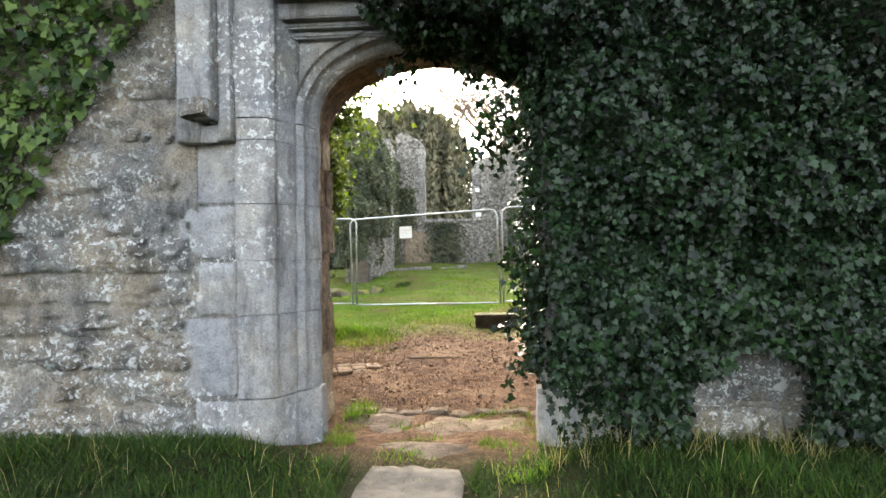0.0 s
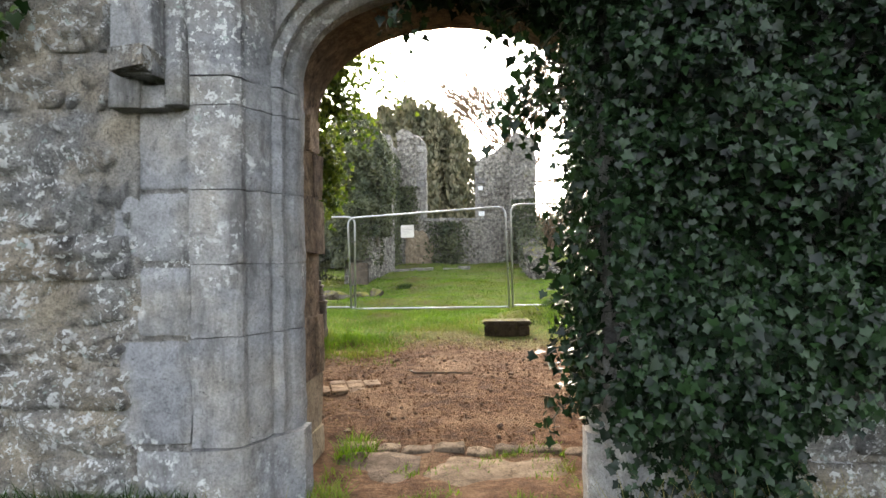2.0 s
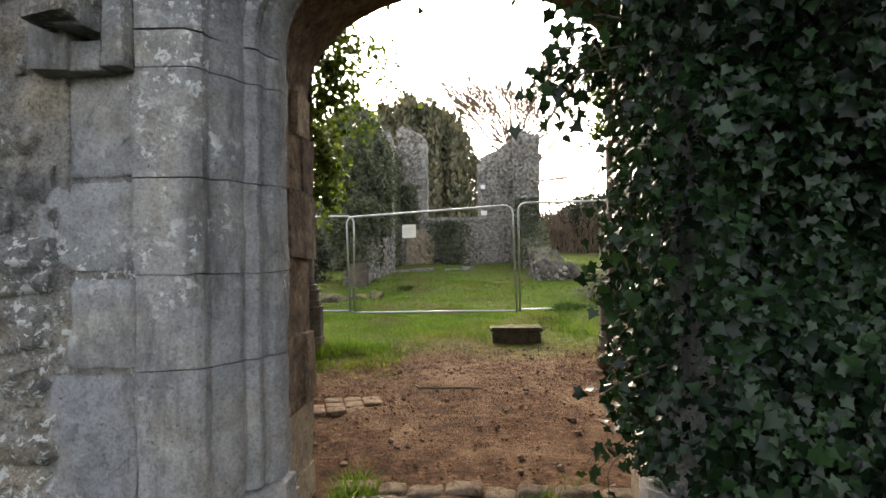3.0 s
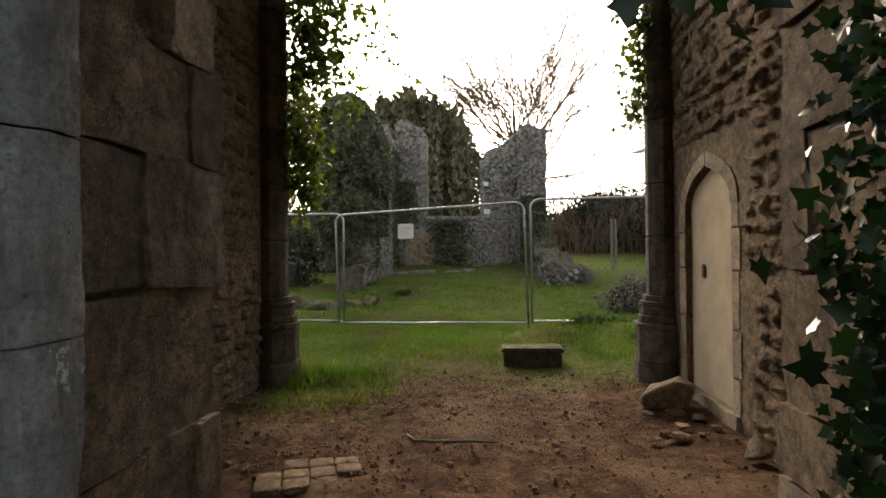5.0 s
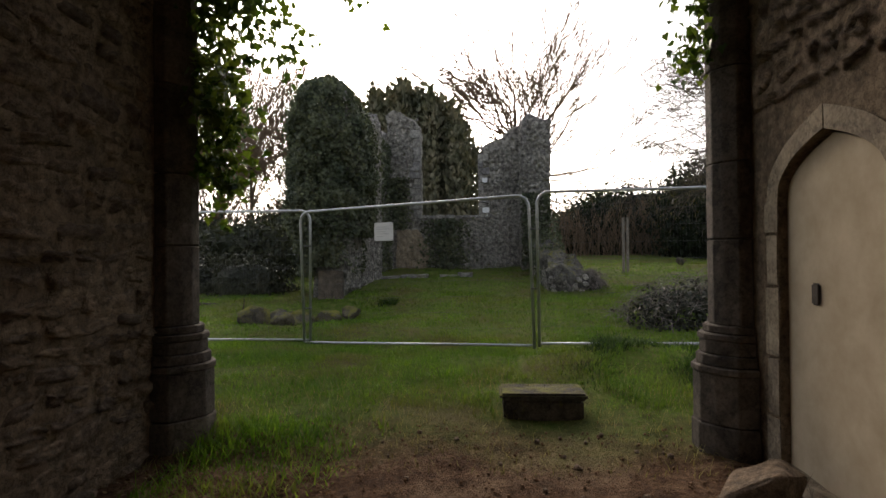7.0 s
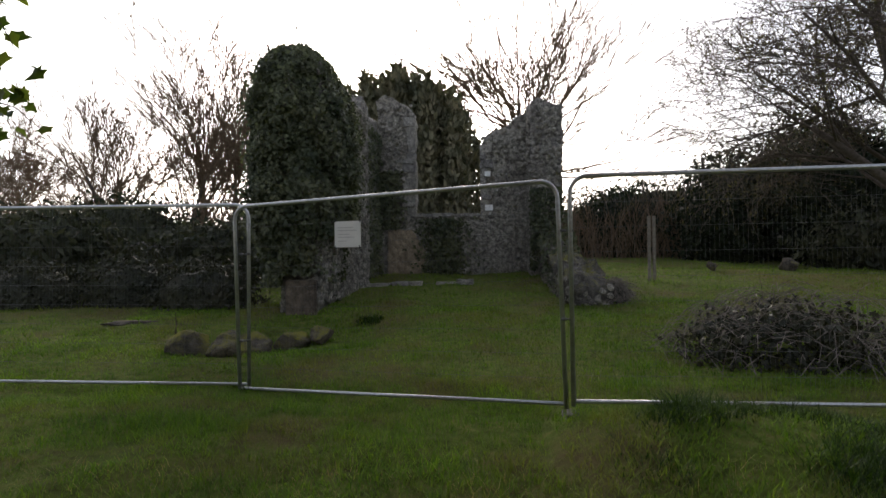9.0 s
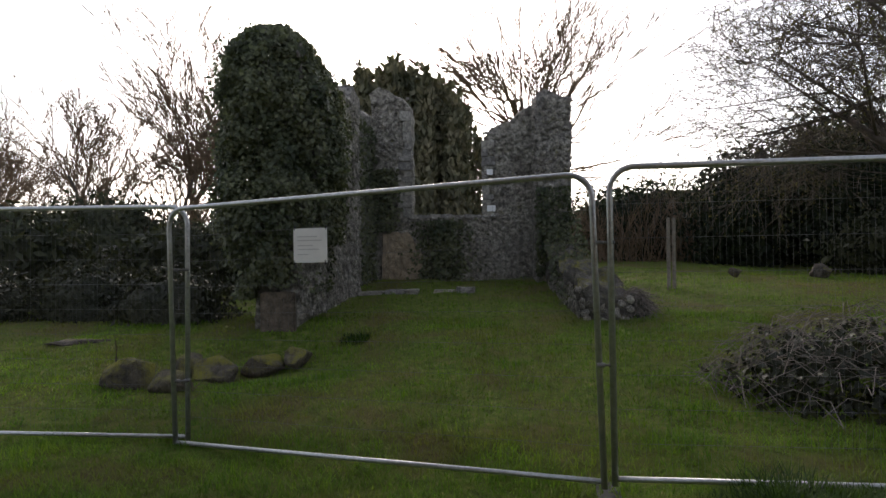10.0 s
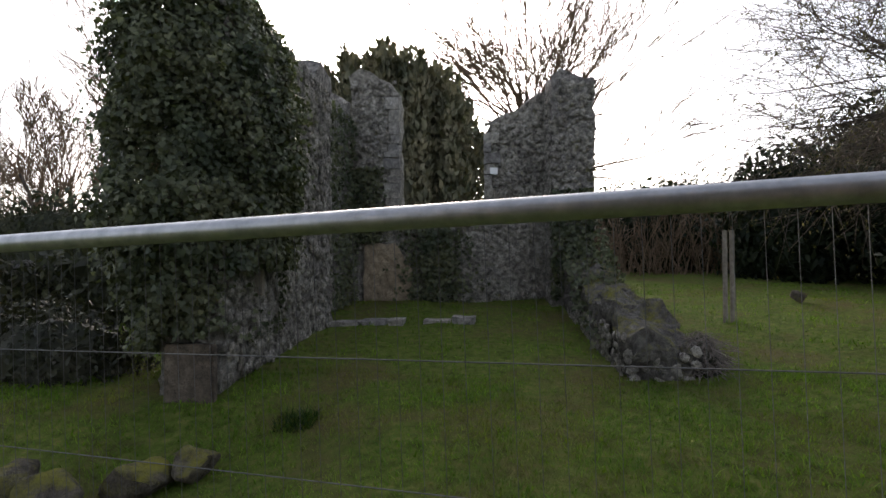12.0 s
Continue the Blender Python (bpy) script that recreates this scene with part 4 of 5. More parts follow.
def coupler(at, rz):
    c = empty("fence_coupler", at, rz)
    v, f = tube([(-0.06, 0, 0), (0.06, 0, 0)], 0.008, 8)
    obj("bar", v, f, WIRE, c)
    for s in (-1, 1):
        v, f = tube([(s * 0.036, 0, -0.012), (s * 0.036, 0, 0.012)], 0.026, 10)
        obj("clamp", v, f, WIRE, c, smooth=True)
    c.parent = fence
    return c


L0, L1 = Vector((-3.085, 13.3, 0.0)), Vector((0.36, 12.34, 0.11))
ang = math.degrees(math.atan2(L1.y - L0.y, L1.x - L0.x))
dip = -math.degrees(math.atan2(L1.z - L0.z, PW))
fence = tagged(empty("fence"), "galvanised mesh fence of three panels across the grass", "fence")
panel = fence_panel()
panel.parent = fence
panel.matrix_world = pose(*L0, 0, dip, ang)
copy_thing(panel, pose(L0.x + 0.075 - PW, L0.y + 0.1, 0.04, 0, 0.2, -0.5))
copy_thing(panel, pose(L1.x + 0.078, L1.y - 0.03, 0.14, 0, -0.4, -2.5))
for at, rz in (((L0.x + 0.045, 13.33, 0.57), 20), ((L0.x + 0.045, 13.33, 1.54), 20), ((L1.x + 0.037, 12.32, 0.92), -5), ((L1.x + 0.037, 12.32, 1.72), -5)):
    coupler(at, rz)


def fence_foot(at, rz):
    f = empty("fence_foot", at, rz)
    part("foot_block", block((-0.34, -0.11, 0), (0.34, 0.11, 0.09), 0.03), RUBBER, f)
    part("socket", block((-0.05, -0.04, 0.092), (0.05, 0.04, 0.12), 0.008), RUBBER, f)
    f.parent = fence
    return f


for x, y, rz in ((L1.x + 0.05, 12.36, 80), (L1.x + 3.7, 12.16, 85), (L0.x - 3.7, 13.5, 90)):
    fence_foot((x, y, ground_z(x, y) - 0.085), rz)

# notice tied to the fence
notice = empty("notice")
part("sheet", block((0, -0.006, 0), (0.305, 0, 0.27), 0.001), PAPER, notice)
for i, (w, z) in enumerate(((0.18, 0.2), (0.22, 0.17), (0.14, 0.13), (0.2, 0.1), (0.1, 0.06))):
    part("print_line", block((0.04, -0.0095, z), (0.04 + w, -0.0065, z + 0.008), 0), INK, notice)
for x, z in ((0.01, 0.27), (0.295, 0.27), (0.01, 0.0), (0.29, 0.0)):
    part("cable_tie", block((x - 0.003, -0.008, z - 0.015), (x + 0.003, 0.012, z + 0.02), 0), RUBBER, notice)
q = L0.lerp(L1, 0.343)
notice.matrix_world = pose(q.x, q.y - 0.012, q.z + 1.56, 0, dip + 1.5, ang)
tagged(notice, "white printed notice tied to the fence mesh", "sign")

# ---- grave slab, rocks, floor tiles in and behind the tower ----
slab = empty("stone_slab", (0.2, 9.85, ground_z(0.2, 9.8)))
gz = ground_z(0.2, 9.8)
under(part("block", block((-0.14, 9.6, gz - 0.2), (0.55, 9.95, 0.115), 0.02), SLABSTONE, None), slab)
under(part("top", block((-0.17, 9.57, 0.117), (0.58, 9.98, 0.18), 0.02), MOSSY, None, "mossy chamfered top"), slab)
tagged(slab, "dark low stone slab with a mossy top in the grass", "slab")


def boulder(name, at, size, material, label, seed, rz=0, category="stone"):
    r = random.Random(seed)
    bm = bmesh.new()
    for _ in range(15):
        d = Vector((r.gauss(0, 1), r.gauss(0, 1), r.gauss(0, 1))).normalized() * r.uniform(0.85, 1.1)
        bm.verts.new((d.x * size[0], d.y * size[1], d.z * size[2]))
    hull = bmesh.ops.convex_hull(bm, input=bm.verts[:])
    bmesh.ops.delete(bm, geom=[e for e in hull["geom_interior"] if isinstance(e, bmesh.types.BMVert)], context="VERTS")
    bmesh.ops.bevel(bm, geom=bm.edges[:], offset=min(size) * 0.09, segments=1, affect="EDGES")
    bmesh.ops.triangulate(bm, faces=bm.faces[:])
    bmesh.ops.subdivide_edges(bm, edges=bm.edges[:], cuts=1)
    for v in bm.verts:
        v.co += noise.noise_vector(v.co / min(size) * 1.3 + Vector((seed, 0, 0))) * min(size) * 0.13
    ob = part(name, bm, material, None, label)
    ob.matrix_world = pose(*at, 0, 0, rz)
    return tagged(ob, category=category)


boulder("rock", (1.24, 7.95, 0.06), (0.28, 0.22, 0.23), INNER, "broken pale rock lying by the blocked door", 2, 20)
boulder("rock", (1.43, 6.65, -0.02), (0.08, 0.1, 0.13), DRESSED, "small broken rock at the wall's foot", 5, 60)
r = random.Random(31)
for i in range(10):
    boulder("stone_fragment", (1.0 + r.uniform(-0.15, 0.45), 7.3 + r.uniform(-0.4, 0.6), -0.05), (r.uniform(0.04, 0.1), r.uniform(0.04, 0.09), r.uniform(0.015, 0.04)), TILE, "broken stone fragment on bare earth", 10 + i, r.uniform(0, 180))
for i in range(26):
    x, y = r.uniform(XL + 0.3, XR - 0.3), r.uniform(4.9, 8.8)
    k = r.uniform(0.02, 0.06)
    boulder("stone_fragment", (x, y, ground_z(x, y) + 0.005), (k, k * 0.8, k * 0.5), TILE if i % 3 else INNER, "broken stone fragment on bare earth", 200 + i, r.uniform(0, 180))
tiles = empty("floor_tiles", (-1.45, 6.4, -0.07))
tagged(tiles, "patch of worn buff floor tiles in the earth", "tiles", kind="structure")
TILE_ST = stone_meshes("floor_tile", TILE, 4, round_=0.06, rough=0.02)
for i in range(4):
    for j in range(3):
        if (i, j) in ((0, 2), (3, 0)):
            continue
        ob = new("tile", r.choice(TILE_ST))
        under(ob, tiles)
        a = pose(-1.45, 6.35, -0.078, 0, 0, 18) @ pose(-0.3 + i * 0.165, -0.2 + j * 0.165, r.uniform(-0.008, 0.008), -90 + r.uniform(-3, 3), r.uniform(-3, 3), r.uniform(-4, 4))
        ob.matrix_world = a @ Matrix.Diagonal((0.155, 0.04, 0.155, 1))

# a bare stick lying on the earth
stick_line = [(-0.98, 7.12), (-0.9, 6.98), (-0.72, 6.93), (-0.5, 6.96), (-0.28, 6.95)]
v, f = tube([(x, y, ground_z(x, y) + 0.012) for x, y in stick_line], 0.012, 6, [0.008, 0.013, 0.012, 0.01, 0.006])
tagged(obj("stick", v, f, WOOD, smooth=True), "pale bare stick lying on the bare earth", "stick")

# loose chips and dead leaves on the earth
def litter(name, count, box, size, material, label, shape, flat=True):
    P = []
    for _ in range(count):
        x, y = r.uniform(box[0], box[1]), r.uniform(box[2], box[3])
        P.append((x, y, ground_z(x, y) + 0.012))
    ob = scatter(name, P, [(0, 0, 1)] * count, [r.uniform(*size) for _ in range(count)], material, shape, hang=0.0, spread=0.35)
    return tagged(ob, label, "litter", kind="stuff")


litter("dead_leaves", 700, (XL, XR, 4.7, 9.5), (0.012, 0.035), DEAD, "brown dead leaves and chips on the earth", SLIM)
litter("dead_leaves", 1300, (XL, -1.2, 5.0, 9.3), (0.02, 0.055), DEAD, "brown dead leaves gathered along the wall", SLIM)
litter("dead_leaves", 260, (-3.2, 2.6, 1.6, 3.2), (0.015, 0.035), DEAD, "fallen leaves in the grass before the wall", SLIM)

CUBE8 = (np.array([(x, y, z) for x in (-.5, .5) for y in (-.5, .5) for z in (-.4, .35)], float), [(0, 1, 3), (0, 3, 2), (4, 6, 7), (4, 7, 5), (0, 4, 5), (0, 5, 1), (2, 3, 7), (2, 7, 6), (1, 5, 7), (1, 7, 3)])
litter("clods", 1700, (XL + 0.1, XR - 0.1, 4.6, 9.3), (0.006, 0.018), CLOD, "clods and pebbles of reddish earth", CUBE8)
litter("chips", 160, (XL + 0.1, XR - 0.1, 4.6, 9.3), (0.01, 0.035), TILE, "pale stone chips on the earth", CUBE8)


# ---- ruined chancel ----
def rough_wall(name, lo, hi, top, material, parent, steps=0.22, jag=0.25, amp=0.07, seed=0):
    """A rubble wall from lo to hi (x, y corners) with a broken top; top(u, v) gives its height along x and y shares."""
    z0 = lo[2]
    nx, ny = max(2, int((hi[0] - lo[0]) / steps)), max(2, int((hi[1] - lo[1]) / steps))
    hmax = max(top(i / nx, j / ny) for i in range(nx + 1) for j in range(ny + 1))
    nz = max(3, int((hmax - z0) / steps))
    bm = bmesh.new()
    V = {}
    def vert(i, j, k):
        if (i, j, k) not in V:
            u, v = i / nx, j / ny
            h = top(u, v) + jag * noise.noise(Vector((u * (hi[0] - lo[0]) * 1.7, v * (hi[1] - lo[1]) * 1.7, seed)))
            c = Vector((lo[0] + u * (hi[0] - lo[0]), lo[1] + v * (hi[1] - lo[1]), z0 + (h - z0) * k / nz))
            c += noise.noise_vector(c * 1.9) * amp + noise.noise_vector(c * 5.3) * amp * 0.7
            V[(i, j, k)] = bm.verts.new(c)
        return V[(i, j, k)]
    for i in range(nx):
        for k in range(nz):
            bm.faces.new((vert(i, 0, k), vert(i + 1, 0, k), vert(i + 1, 0, k + 1), vert(i, 0, k + 1)))
            bm.faces.new((vert(i + 1, ny, k), vert(i, ny, k), vert(i, ny, k + 1), vert(i + 1, ny, k + 1)))
    for j in range(ny):
        for k in range(nz):
            bm.faces.new((vert(0, j + 1, k), vert(0, j, k), vert(0, j, k + 1), vert(0, j + 1, k + 1)))
            bm.faces.new((vert(nx, j, k), vert(nx, j + 1, k), vert(nx, j + 1, k + 1), vert(nx, j, k + 1)))
    for i in range(nx):
        for j in range(ny):
            bm.faces.new((vert(i, j, nz), vert(i + 1, j, nz), vert(i + 1, j + 1, nz), vert(i, j + 1, nz)))
    return part(name, bm, material, parent)


chancel = empty("ruined_chancel", (-1, 26.5, 0.8))
tagged(chancel, "ruined flint chancel walls with a broken east window", "ruin")
CY = 26.6
ledge = lambda h: (lambda u, v: h)
under(rough_wall("east_wall", (-4.2, CY, 0.3), (1.2, CY + 0.9, 0), ledge(2.85), FLINT, None, jag=0.05), chancel)
under(rough_wall("window_leg", (-4.0, CY + 0.01, 2.7), (-2.72, CY + 0.88, 0), lambda u, v: 6.9 - 1.0 * max(0, u - 0.75) * 2, FLINT, None, jag=0.35), chancel)
under(rough_wall("window_leg", (-0.42, CY + 0.01, 2.7), (1.18, CY + 0.88, 0), lambda u, v: 5.2 + 1.2 * u ** 0.7, FLINT, None, jag=0.2), chancel)
under(rough_wall("south_wall", (1.15, CY - 1.3, 0.3), (2.15, CY + 0.9, 0), lambda u, v: 6.35, FLINT, None, jag=0.25), chancel)
under(rough_wall("north_wall", (-4.7, 23.51, 0.2), (-4.0, CY - 0.01, 0), lambda u, v: 5.4 + 0.8 * v, FLINT, None, jag=0.4), chancel)
under(rough_wall("south_wall", (1.4, 19.3, 0.0), (2.3, CY - 1.31, 0), lambda u, v: 0.9 + 0.3 * min(1, v * 4) + 0.8 * v ** 2.5, LOWWALL, None, steps=0.15, jag=0.3, amp=0.14), chancel)
under(rough_wall("north_wall", (-4.5, 18.45, 0.2), (-3.72, 23.5, 0), lambda u, v: 5.0 + 0.9 * v, FLINT, None, jag=0.4), chancel)
r = random.Random(77)
for x, top, side in ((-2.72, 6.1, -1), (-0.42, 5.0, 1)):
    z = 2.86
    while z < top:
        h, w = r.uniform(0.16, 0.34), r.uniform(0.16, 0.42)
        xa, xb = (x - w, x + 0.03) if side < 0 else (x - 0.03, x + w)
        under(part("quoin", block((xa, CY - 0.07 - r.uniform(0, 0.04), z), (xb, CY + 0.3, z + h - 0.015), 0, 0.03, 2, r.randint(1, 50)), QUOIN, None), chancel)
        z += h
x = -2.8
while x < -0.35:
    w = r.uniform(0.3, 0.6)
    under(part("sill_stone", block((x, CY - 0.08, 2.8), (x + w - 0.02, CY + 0.5, 2.89 + r.uniform(0, 0.05)), 0, 0.02, 2, r.randint(1, 50)), QUOIN, None), chancel)
    x += w
for z, s in ((2.98, 0.2), (4.15, 0.16)):
    under(part("white_stone", block((-0.3, CY - 0.13, z), (-0.3 + s * 1.3, CY + 0.1, z + s), 0, 0.02, 2, 5), PAPER, None, "whitened jamb stone"), chancel)
x = -3.7
while x < 0.9:
    w = r.uniform(0.35, 0.8)
    if r.random() < 0.8:
        g = ground_z(x, 23.4)
        under(part("step_stone", block((x, 23.2 + r.uniform(-0.05, 0.05), g - 0.1), (x + w - 0.03, 23.65, g + r.uniform(0.06, 0.13)), 0, 0.04, 2, r.randint(1, 50)), QUOIN, None), chancel)
    x += w
under(part("plank", block((-3.74, 19.46, 1.52), (-3.6, 19.56, 2.2), 0.008), WOOD, None, "pale weathered plank"), chancel)
tagged(part("leaning_slab", block((-4.32, 18.2, 0.15), (-3.7, 18.34, 1.02), 0.025), PIERSTONE, None, "grey upright stone slab against the ivied wall end"), category="slab")


NUB = bmesh.new()
bmesh.ops.create_icosphere(NUB, subdivisions=1, radius=0.5)
NUB.verts.index_update()
NUBBLE = (np.array([(v.co.x * 1.3, v.co.y, v.co.z * 0.45) for v in NUB.verts]), [tuple(v.index for v in f.verts) for f in NUB.faces])
NUB.free()


def flints(faces, per_area, seed, size=(0.07, 0.17)):
    """Flint and ragstone lumps on wall faces: corner, along, height, outward."""
    r = random.Random(seed)
    P, N, S = [], [], []
    for c, along, h, out in faces:
        c, along, out = Vector(c), Vector(along), Vector(out)
        for _ in range(int(along.length * h * per_area)):
            u = r.random()
            P.append(tuple(c + along * u + Vector((0, 0, r.random() * h)) + out * 0.03))
            N.append(tuple(out))
            S.append(r.uniform(*size))
    ob = scatter("flint_facing", P, N, S, FLINT, NUBBLE, hang=0.1, spread=0.15)
    return under(ob, chancel)


for ob in (flints([((-3.7, CY, 0.7), (4.9, 0, 0), 2.15, (0, -1, 0)), ((-3.95, CY, 2.9), (1.2, 0, 0), 3.8, (0, -1, 0)), ((-0.4, CY, 2.9), (1.5, 0, 0), 2.6, (0, -1, 0))], 75, 1),
           flints([((1.15, CY - 1.3, 0.7), (1.0, 0, 0), 5.5, (0, -1, 0)), ((1.15, CY - 1.3, 0.7), (0, 1.3, 0), 5.3, (-1, 0, 0)), ((-3.72, 18.45, 0.5), (0, 5.0, 0), 5.0, (1, 0, 0)), ((-4.5, 18.45, 0.5), (0.78, 0, 0), 3.0, (0, -1, 0)), ((1.4, 19.3, 0.25), (0.9, 0, 0), 0.55, (0, -1, 0)), ((1.4, 19.3, 0.25), (0, 5.0, 0), 0.75, (-1, 0, 0))], 75, 2)):
    tagged(ob, kind="stuff")
bm = block((-3.66, CY - 0.1, 0.7), (-2.35, CY + 0.1, 2.35), 0, 0.06, 6, 7)
for v in bm.verts:
    if v.co.z > 1.6:
        v.co.x = -3.66 + (v.co.x + 3.66) * (1 - 0.45 * (v.co.z - 1.6))
under(part("plaster_patch", bm, DRESSED, None, "patch of old buff plaster"), chancel)


def cloud_points(count, centre, radii, seed, shell=0.75, squash=None):
    """Points and outward normals in a lumpy shell."""
    g = np.random.default_rng(seed)
    D = g.normal(0, 1, (count, 3))
    D /= np.linalg.norm(D, axis=1)[:, None]
    R = shell + (1 - shell) * g.random(count)
    L = np.array([1 + 0.22 * noise.noise(Vector(d) * 2.2 + Vector((seed, 0, 0))) + 0.12 * noise.noise(Vector(d) * 5.5 + Vector((0, seed, 0))) for d in D])
    P = D * (R * L)[:, None] * np.array(radii) + np.array(centre)
    return P, D


def ivy_column():
    """The ivy grown over the end of the north wall: a tall rounded mass."""
    g = np.random.default_rng(5)
    P, N = [], []
    while len(P) < 54000:
        z = g.uniform(0.9, 6.1)
        a = g.uniform(0, 2 * math.pi)
        t = (z - 0.4) / 5.5
        w = 1.09 * min(1, 0.7 + t * 0.7) * math.sqrt(max(0.015, 1 - max(0, (t - 0.7) / 0.32) ** 2))
        c, d = math.cos(a), math.sin(a)
        k = 1 + 0.2 * noise.noise(Vector((c * 1.6, d * 1.6, z * 1.1))) + 0.17 * noise.noise(Vector((c * 4, d * 4, z * 2.6))) + 0.08 * noise.noise(Vector((c * 9, d * 9, z * 6)))
        k *= g.uniform(0.8, 1.0) + (0.14 if g.random() < 0.05 else 0)
        x, y = -4.26 + w * k * c, 19.4 + w * 1.65 * k * d
        if z < 1.9 and x > -3.75 + g.uniform(-0.2, 0.2):
            continue
        if z < 1.15 and -4.4 < x < -3.6 and y < 19:
            continue
        P.append((x, y, z + 0.12 * noise.noise(Vector((c * 5, d * 5, 3)))))
        N.append((c, d, 0.5))
    return P, N


P, N = ivy_column()
iv = empty("ivy_mass", (-4.5, 19.2, 0.5))
tagged(iv, "tall rounded mass of dark ivy over a wall end", "ivy", kind="stuff")
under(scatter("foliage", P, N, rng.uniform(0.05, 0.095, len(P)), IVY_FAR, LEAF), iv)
# ivy on the right-hand wall, on the low wall
P, N = [], []
r = random.Random(8)
for _ in range(1300):
    v = r.random() ** 0.6
    y = 20 + 5.3 * v
    P.append((1.25 + r.uniform(0, 1.1), y, max(0.5, 0.75 + 1.9 * v ** 2.2 + r.gauss(0.05, 0.12))))
    N.append((-0.3, -0.5, 0.8))
for _ in range(1500):
    P.append((1.12 + r.uniform(0, 1.0), CY - 1.4 + r.uniform(-0.1, 0.15), r.uniform(1.0, 3.6)))
    N.append((0, -1, 0.2))
for _ in range(1500):
    P.append((-1.75 + r.gauss(0, 0.42), CY - 0.05 - 0.2 * r.random(), r.uniform(0.7, 2.75)))
    N.append((0, -1, 0.2))
for _ in range(1800):
    P.append((-3.95 + r.uniform(0, 0.15), r.uniform(23.4, CY), r.uniform(0.8, 5.6)))
    N.append((1, -0.5, 0.2))
for _ in range(900):
    P.append((-3.6 + r.gauss(0, 0.25), CY - 0.05 - 0.2 * r.random(), r.uniform(2.4, 4.4)))
    N.append((0.4, -1, 0.2))
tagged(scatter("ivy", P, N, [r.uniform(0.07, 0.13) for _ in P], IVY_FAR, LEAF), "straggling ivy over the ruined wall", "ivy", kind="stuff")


# ---- trees ----
def grow(base, height, seed, spread=0.5, fan=0.0, reach=0.0, levels=5, kids=(4, 6), first=0.3, trunk=0.2, up=0.35, lean=(0, 0, 1), wiggle=0.12, shrink=0.62, thin=0.008, limbs=0):
    """A bare tree: tapering limbs that fork again and again."""
    r = random.Random(seed)
    tubes, tips = [], []
    def limb(p, d, ln, rad, lv):
        n = 6 if lv < 2 else 4 if lv < 3 else 3 if lv < 4 else 2
        pts = [p.copy()]
        for i in range(n):
            d = (d + Vector((r.gauss(0, wiggle), r.gauss(0, wiggle), r.gauss(0, wiggle) + up * 0.12))).normalized()
            p = p + d * ln / n
            pts.append(p.copy())
        radii = [max(thin * 0.6, rad * (1 - 0.6 * i / n)) for i in range(n + 1)]
        tubes.append(tube(pts, rad, 7 if lv == 0 else 5 if lv < 3 else 3, radii))
        if lv >= levels:
            tips.extend(pts[1:])
            return
        for k in range(limbs if limbs and lv == 0 else r.randint(*kids)):
            s = r.uniform(first if lv == 0 else 0.25, 1.0)
            i = min(n - 1, int(s * n))
            q = pts[i].lerp(pts[i + 1], s * n - i)
            side = Vector((r.gauss(0, 1), r.gauss(0, 1), r.gauss(0, 0.6))).normalized()
            wide = fan if fan and lv == 0 else spread
            nd = (d + side * wide * r.uniform(0.6, 1.5)).normalized()
            far = reach if reach and lv == 0 else ln * shrink
            limb(q, nd, far * r.uniform(0.7, 1.15), max(thin, radii[i] * (0.4 if lv == 0 else 0.5)), lv + 1)
    limb(Vector(base), Vector(lean).normalized(), height, trunk, 0)
    return tubes, tips


def tree(name, label, base, material=BARK, buds=0, bud_size=0.04, **kw):
    t = empty(name, base)
    tubes, tips = grow(base, **kw)
    v, f = join(tubes[:1])
    under(obj("trunk", v, f, BARK, smooth=True), t)
    v, f = join(tubes[1:])
    under(obj("crown", v, f, material, smooth=True), t)
    if buds:
        P = [tuple(q + Vector((random.gauss(0, 0.05), random.gauss(0, 0.05), random.gauss(0, 0.05)))) for q in tips for _ in range(buds)]
        under(scatter("bud_spray", P, [(0, 0, 1)] * len(P), rng.uniform(0.6, 1.3, len(P)) * bud_size, BUD, SLIM, spread=1.2), t)
    return tagged(t, label, "tree")


tree("bare_tree", "tall bare deciduous tree behind the ruin", (1.9, 44, 1.0), TWIG, height=10.5, seed=9, spread=0.45, fan=1.8, reach=7.4, limbs=46, levels=4, kids=(4, 6), first=0.45, trunk=0.3, up=0.2, shrink=0.56, thin=0.019, wiggle=0.06)
for i, (x, y, h) in enumerate(((-17, 40, 7.4), (-13, 44, 6.2), (-21, 36, 4.8), (-24, 42, 5.4), (-9.8, 46, 5.4), (-28, 38, 4.4), (-14.5, 38, 6.8), (-11.5, 40, 4.8), (-19.5, 44, 7), (-8.5, 40, 4.0), (-31, 41, 4.8), (-16, 36, 5.4))):
    tree("bare_tree", "bare multi-stemmed tree against the evening sky", (x, y, 0.9), TWIG, height=h * 1.05, seed=20 + i, spread=0.5, fan=0.85, reach=h * 0.85, limbs=17, levels=4, kids=(4, 6), first=0.08, trunk=0.16, up=0.35, shrink=0.58, thin=0.014, wiggle=0.1)
